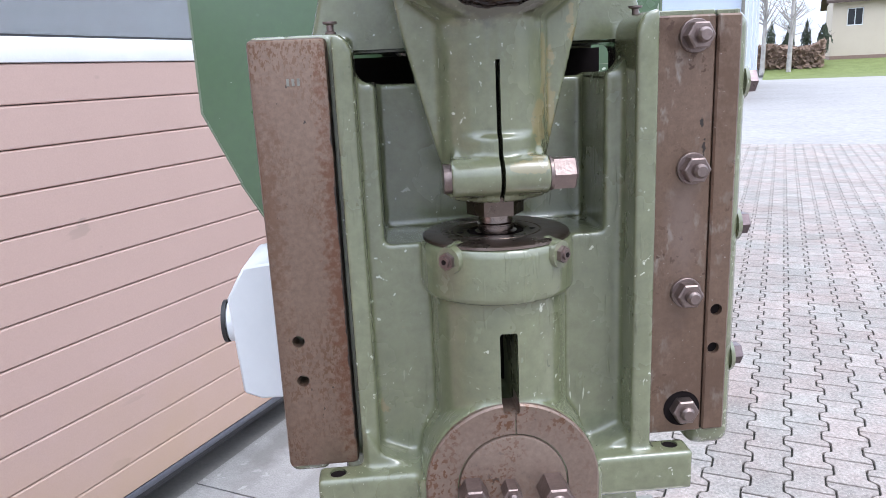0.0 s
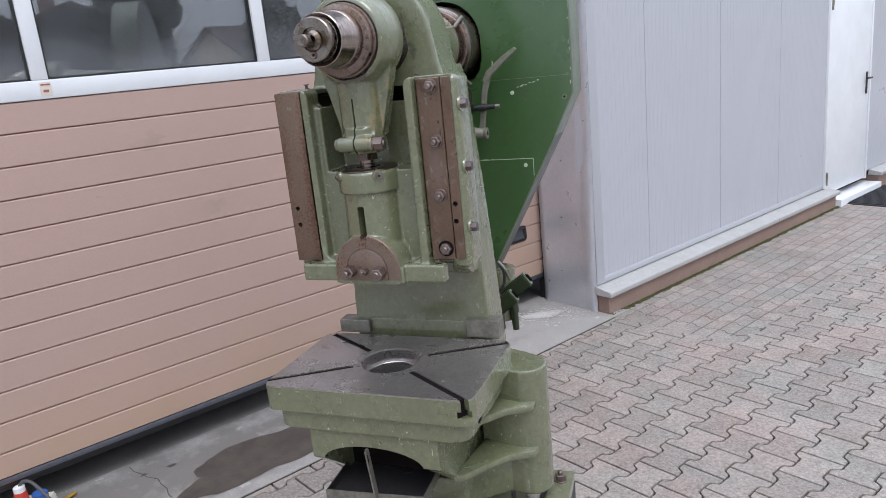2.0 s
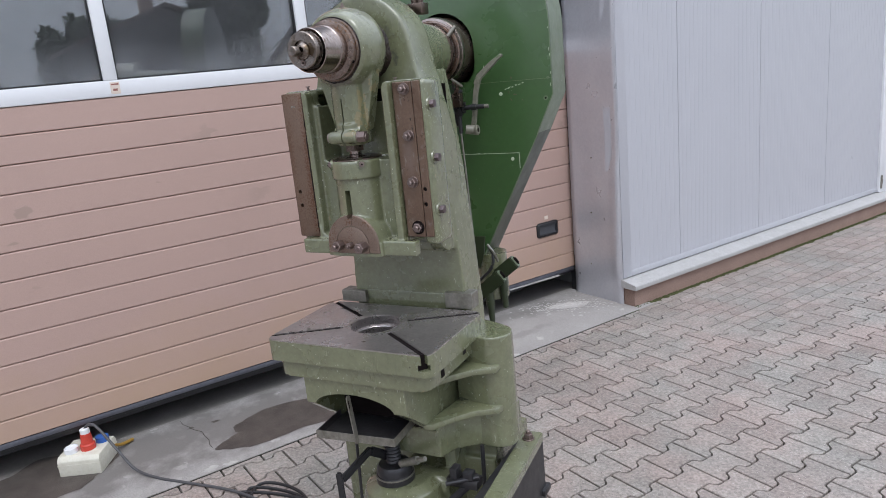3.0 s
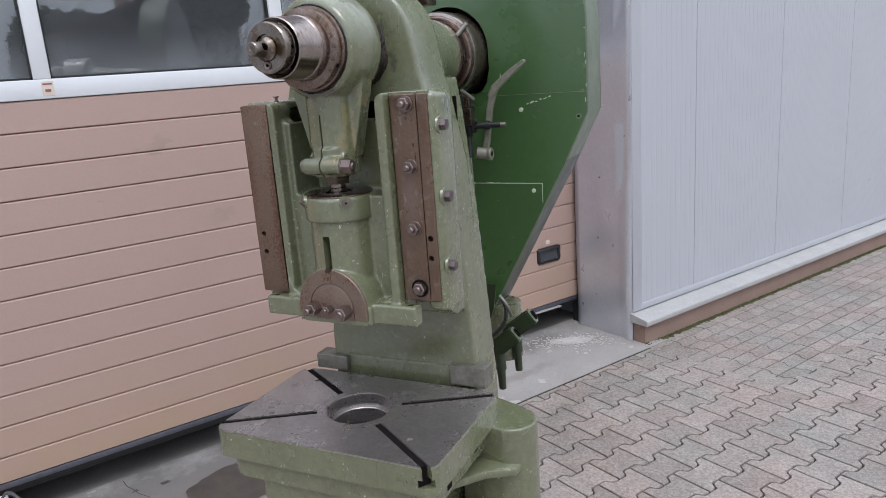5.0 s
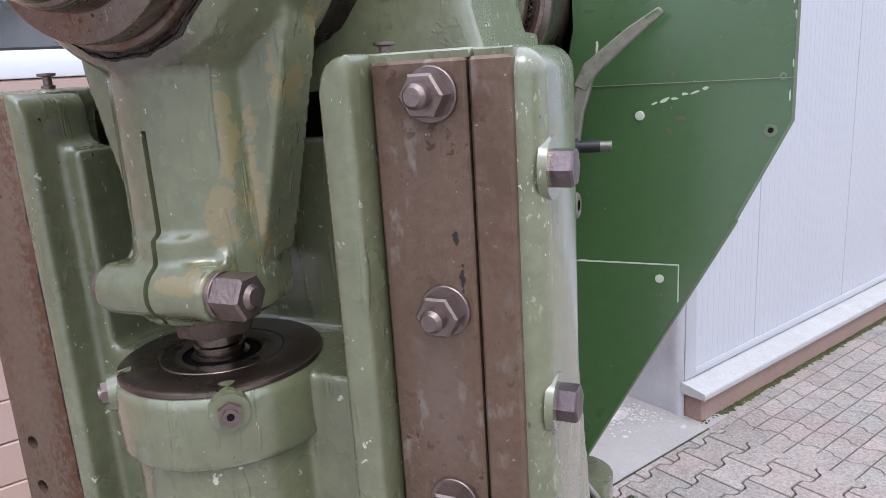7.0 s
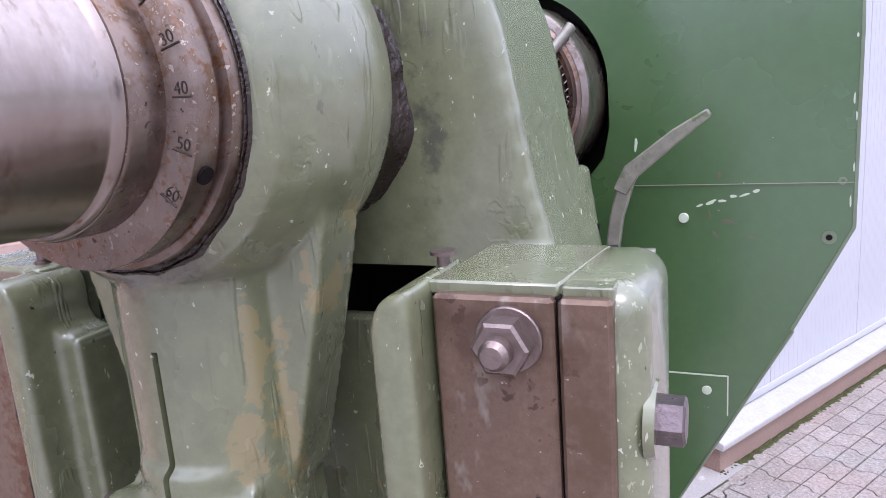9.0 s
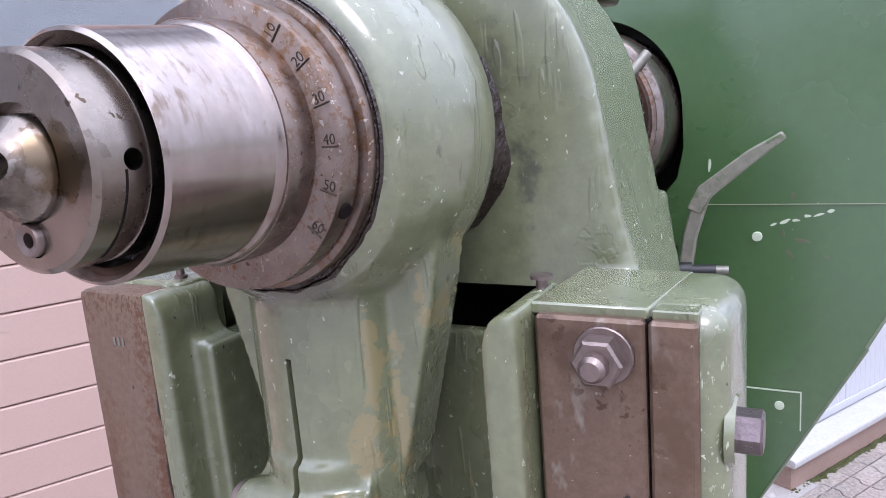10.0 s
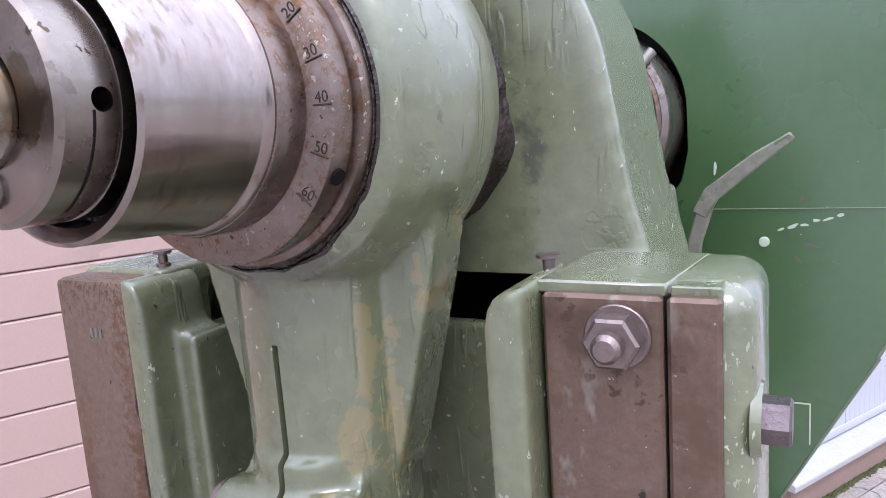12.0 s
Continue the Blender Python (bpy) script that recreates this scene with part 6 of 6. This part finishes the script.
part("foot_bolt", merge(rod((0.40, 0.28, 0.0), (0.40, 0.28, 0.34), 0.011, 12), hexa((0.40, 0.28, 0), "z", 0.03, 0.27, 0.295), box(0.37, 0.43, 0.25, 0.31, 0.24, 0.262, 0.003)), TRAY, rail, "dark levelling bolt")
part("base_drum", cast(merge(lathe([(0, 0.0), (0.16, 0.0), (0.148, 0.30), (0.125, 0.385), (0.09, 0.405), (0, 0.407)], (0.035, -0.01, 0), "z", 40), box(0.0, 0.185, 0.03, 0.3, 0.0, 0.40), prism([(0.02, 0.38), (0.10, 0.385), (0.2, 0.52), (0.2, 0.3), (0.02, 0.3)], "u", 0.15, 0.178), box(0.15, 0.19, 0.08, 0.3, 0.3, 0.53)), 0.005, 3), GREEN, press, "green rounded base housing", smooth=50)
jprof = [(0, 0.40)]
for k in range(14):
    jprof += [(0.022, 0.44 + k * 0.012), (0.026, 0.446 + k * 0.012)]
jack = part("jack_screw", lathe(jprof + [(0.022, 0.62), (0, 0.62)], (0.02, -0.03, 0), "z", 28), TRAY, press, "dark threaded jack screw")
part("jack_nut", lathe([(0, 0.40), (0.062, 0.40), (0.064, 0.405), (0.064, 0.425), (0.058, 0.43), (0.058, 0.45), (0.05, 0.462), (0.03, 0.465), (0, 0.465)], (0.02, -0.03, 0), "z", 40), TRAY, jack, "dark oily ring nut")
part("bright_ring", lathe([(0.0575, 0.428), (0.0645, 0.4275), (0.0648, 0.4245), (0.0645, 0.4235)], (0.02, -0.03, 0), "z", 40), BARE, jack, "worn bright ring edge")
part("grease_gun", merge(rod((0.06, -0.05, 0.475), (0.13, -0.06, 0.505), 0.013, 14), rod((0.13, -0.06, 0.505), (0.16, -0.064, 0.518), 0.008, 12)), BARE, jack, "bare steel handle end")

# chip tray on its flat hanger
tray = part("chip_tray", cut(box(-0.135, 0.135, 0.0, 0.25, 0.0, 0.026, 0.0015, 1), box(-0.131, 0.131, 0.004, 0.246, 0.003, 0.1)), TRAY, press, "dark square chip tray", smooth=0)
tray.matrix_basis = pose(-0.006, -0.187, 0.615, 0, 0, 4.5)
part("tray_back", box(-0.134, 0.134, 0.245, 0.2485, 0.02, 0.06), TRAY, tray, "upright back of the tray", smooth=0)
part("tray_rim", merge(box(-0.1355, 0.1355, -0.0015, 0.0, 0.0, 0.0265), box(0.135, 0.1365, 0.0, 0.25, 0.0, 0.0265)), BARE, tray, "worn bare rim", smooth=0)
part("hanger", bar((-0.003, -0.004, 0.155), (0.012, -0.006, 0.0), 0.017, 0.004), BARE, tray, "flat steel hanger", smooth=0)
part("hanger_slot", bar((-0.002, -0.007, 0.140), (0.0005, -0.007, 0.108), 0.006, 0.003), DARK, tray, smooth=0)
part("pedal_rod", rod((-0.05, -0.12, 0.61), (-0.06, -0.14, 0.05), 0.005, 10), TRAY, press, "thin dark pedal rod")
part("pedal_arm", merge(bar((0.0, 0.0, 0.46), (-0.017, -0.10, 0.535), 0.016, 0.03), bar((-0.017, -0.10, 0.54), (-0.040, -0.23, 0.505), 0.014, 0.028), bar((-0.043, -0.24, 0.535), (-0.046, -0.235, 0.42), 0.02, 0.012)), BLACK, press, "black pedal lever")
part("linkage", merge(rod((0.281, 0.10, 0.495), (0.281, 0.09, 0.30), 0.007, 12), box(0.19, 0.30, 0.0, 0.05, 0.39, 0.42, 0.004), box(0.21, 0.235, -0.01, 0.03, 0.42, 0.46, 0.004), box(0.25, 0.285, 0.0, 0.03, 0.42, 0.45, 0.004), bar((0.18, -0.12, 0.33), (0.28, 0.06, 0.41), 0.03, 0.014), rod((0.20, -0.02, 0.41), (0.30, 0.02, 0.43), 0.008, 10)), TRAY, press, "dark oily clutch linkage")

# ---------------------------------------------------------------- loose things by the door
sb = thing("socket_box", "cream plastic power socket box on the concrete", "socket box", pose(-1.885, -0.056, 0.0087, 0, 0, 58))
part("body", merge(prism([(-0.10, 0.0), (0.10, 0.0), (0.10, 0.075), (0.085, 0.095), (-0.085, 0.095), (-0.10, 0.075)], "u", -0.098, 0.098, 0.004, 2)), CREAM, sb)
part("seam", box(-0.0995, 0.0995, -0.1015, 0.1015, 0.055, 0.058), CREAM, sb, smooth=0)
part("round_socket", merge(lathe([(0, 0.09), (0.032, 0.09), (0.032, 0.118), (0.027, 0.12), (0.024, 0.112), (0, 0.112)], (-0.05, -0.04, 0), "z", 28)), WHITE_PLASTIC, sb, "white round socket with lid")
pg = part("plug", merge(lathe([(0, 0.09), (0.034, 0.09), (0.034, 0.12), (0.028, 0.125), (0.023, 0.175), (0, 0.175)], (0.02, -0.02, 0), "z", 24)), RED, sb, "red three-phase plug")
part("plug_cap", lathe([(0.022, 0.175), (0.022, 0.195), (0.012, 0.2), (0, 0.2)], (0.02, -0.02, 0), "z", 20), WHITE_PLASTIC, pg, "white cable gland")
part("round_socket", lathe([(0, 0.09), (0.03, 0.09), (0.03, 0.12), (0, 0.122)], (0.060, 0.045, 0), "z", 24), BLUE, sb, "blue socket lid")
part("round_socket", lathe([(0, 0.09), (0.026, 0.09), (0.024, 0.125), (0, 0.127)], (-0.02, 0.055, 0), "z", 24), RED, sb, "red socket lid")
solo("power_cable", tube([(-1.857, -0.05, 0.20), (-1.845, -0.03, 0.225), (-1.80, 0.0, 0.215), (-1.72, 0.05, 0.12), (-1.62, 0.10, 0.035), (-1.5, 0.17, 0.014), (-1.35, 0.27, 0.013), (-1.15, 0.40, 0.012), (-0.9, 0.50, 0.012), (-0.6, 0.62, 0.014), (-0.35, 0.72, 0.06)], 0.0065), CABLE, "grey rubber power cable lying on the ground", "cable")
solo("power_cable", tube([(-1.98, 0.16, 0.02), (-1.94, 0.10, 0.03), (-1.90, 0.06, 0.06), (-1.9, 0.03, 0.07)], 0.008), YELLOW, "short yellow cable behind the socket box", "cable")
for k in range(3):
    o = 0.05 * k
    solo("black_cable", tube([(-0.55, 0.42 + o, 0.05), (-0.75, 0.35 + o, 0.012), (-0.98, 0.40 + o * 0.6, 0.009), (-1.12, 0.52 - o, 0.009), (-0.95, 0.62 - o * 0.5, 0.009), (-0.65, 0.60 + o, 0.012), (-0.4, 0.62, 0.05)], 0.007), BLACK, "black cable looped on the paving", "cable", group="cable loops by the stand")

# moss along the plinth
mrnd = random.Random(5)
mv, mf = [], []
for k in range(2600):
    y = mrnd.uniform(WY, 6.8)
    x = WX + 0.087 + abs(mrnd.gauss(0, 0.011))
    s = mrnd.uniform(0.008, 0.024)
    hgt = s * mrnd.uniform(0.3, 0.7)
    i = len(mv)
    mv += [(x - s, y, -0.002), (x, y - s, -0.002), (x + s, y, -0.002), (x, y + s, -0.002), (x + mrnd.uniform(-0.3, 0.3) * s, y, hgt)]
    mf += [(i, i + 1, i + 4), (i + 1, i + 2, i + 4), (i + 2, i + 3, i + 4), (i + 3, i, i + 4)]
mme = bpy.data.meshes.new("moss")
mme.from_pydata(mv, [], mf)
mme.materials.append(MOSS)
tagged(new("moss", mme), "green-brown moss along the foot of the plinth", "moss", kind="stuff")

# ---------------------------------------------------------------- block paving: wavy-sided blocks, laid in offset rows
PL, PW, AMP, GAP, TH = 0.1915, 0.1495, 0.0165, 0.0082, 0.03
def wave(y):
    """Side line of the blocks: a stepped wave, one period per block."""
    t = (y / PL) % 1.0
    pts = ((0.0, 1), (0.19, 1), (0.31, -1), (0.69, -1), (0.81, 1), (1.0, 1))
    for (a, p), (b, q) in zip(pts, pts[1:]):
        if a <= t <= b:
            return p + (q - p) * (t - a) / (b - a)


def block_outline():
    ks = [0.0, 0.165, 0.215, 0.275, 0.325, 0.675, 0.725, 0.785, 0.835, 1.0]
    right = [(PW / 2 + AMP * w - GAP / 2, (k - 0.5) * PL) for k, w in zip(ks, (1, 0.95, 0.6, -0.6, -0.95, -0.95, -0.6, 0.6, 0.95, 1))]
    right[0] = (right[0][0], right[0][1] + GAP / 2)
    right[-1] = (right[-1][0], right[-1][1] - GAP / 2)
    return right + [(-x, y) for x, y in right[::-1]]


def block_mesh():
    o = block_outline()
    n = len(o)
    v = [(x, y, -TH) for x, y in o] + [(x, y, -0.003) for x, y in o] + [(x * (1 - 0.0022 / abs(x)), y - math.copysign(0.002, y) if abs(y) > 0.088 else y, 0.0) for x, y in o]
    f = [(i, (i + 1) % n, n + (i + 1) % n, n + i) for i in range(n)] + [(n + i, n + (i + 1) % n, 2 * n + (i + 1) % n, 2 * n + i) for i in range(n)] + [tuple(range(2 * n, 3 * n))]
    return v, f


bv, bf = block_mesh()
pme = bpy.data.meshes.new("paver")
pme.from_pydata(bv, [], bf)
pme.materials.append(PAVER)
paving = thing("paving", "grey wavy-edged concrete block paving, worn and slightly uneven", "paving", kind="structure")
prnd = random.Random(3)
fv, ff = [], []
count = 0
OX, OY = -0.059, 1.852 + 0.5 * PL
for i in range(-36, 35):
    for j in range(-24, 72):
        x, y = OX + i * PW, OY + (j + 0.5 * (i % 2)) * PL
        if x < (-5.5 if y > 9.65 else -1.42) or y > 15.0 or y < -2.4 or x > 4.9:
            continue
        if 9.62 > y > 3.40 - PL / 2 and x < -0.56:
            continue
        dz, tx, ty = 0.0036 + prnd.gauss(0, 0.0004), prnd.gauss(0, 0.003), prnd.gauss(0, 0.003)
        near = -1.34 < x < 0.75 and 1.55 < y < 4.6
        if near and count < 230:
            count += 1
            ob = new("paver", pme)
            ob.parent = paving
            ob.matrix_basis = pose(x, y, dz, math.degrees(tx), math.degrees(ty), prnd.gauss(0, 0.25))
        else:
            k = len(fv)
            fv += [(x + a, y + b, c + dz + a * ty + b * tx) for a, b, c in bv]
            ff += [tuple(k + q for q in f) for f in bf]


def half_block(odd):
    """A half block of the strip along the wing, its wavy sides across the strip."""
    t = [0.5, 0.69, 0.81, 1.0] if odd else [0.0, 0.19, 0.31, 0.5]
    h = PL / 4
    xs = [-h + GAP * 0.35] + [-h + (k - t[0]) * PL for k in t[1:3]] + [h - GAP * 0.35]
    ys = [0.7 * AMP * wave((k % 1.0) * PL) for k in t]
    up = [(x, PW / 2 - GAP * 0.35 + y) for x, y in zip(xs, ys)]
    dn = [(x, -PW / 2 + GAP * 0.35 + y) for x, y in zip(xs, ys)][::-1]
    o = (up + dn)[::-1]
    n = len(o)
    v = [(x, y, -TH) for x, y in o] + [(x, y, -0.002) for x, y in o] + [(x * 0.96, y * 0.975, 0.0) for x, y in o]
    f = [(i, (i + 1) % n, n + (i + 1) % n, n + i) for i in range(n)] + [(n + i, n + (i + 1) % n, 2 * n + (i + 1) % n, 2 * n + i) for i in range(n)] + [tuple(range(2 * n, 3 * n))]
    return v, f


halves = [half_block(0), half_block(1)]
half_me = []
for v, f in halves:
    me = bpy.data.meshes.new("paver")
    me.from_pydata(v, [], f)
    me.materials.append(PAVER)
    half_me.append(me)
for r in range(42):
    for c in range(10):
        x, y = -1.527 + PL / 2 * (c + 0.5), 3.27 + PW * (r + 0.5)
        dz, tx, ty = 0.0029 + prnd.gauss(0, 0.0003), prnd.gauss(0, 0.0025), prnd.gauss(0, 0.0025)
        if r < 7:
            ob = new("paver", half_me[c % 2])
            ob.parent = paving
            ob.matrix_basis = pose(x, y, dz, math.degrees(tx), math.degrees(ty), 0)
        else:
            k = len(fv)
            fv += [(x + a, y + b, q + dz + a * ty + b * tx) for a, b, q in halves[c % 2][0]]
            ff += [tuple(k + q for q in f) for f in halves[c % 2][1]]
fme = bpy.data.meshes.new("paver_field")
fme.from_pydata(fv, [], ff)
fme.materials.append(PAVER_FAR)
tagged(part("paver_field", fme, PAVER_FAR, paving), kind="stuff")
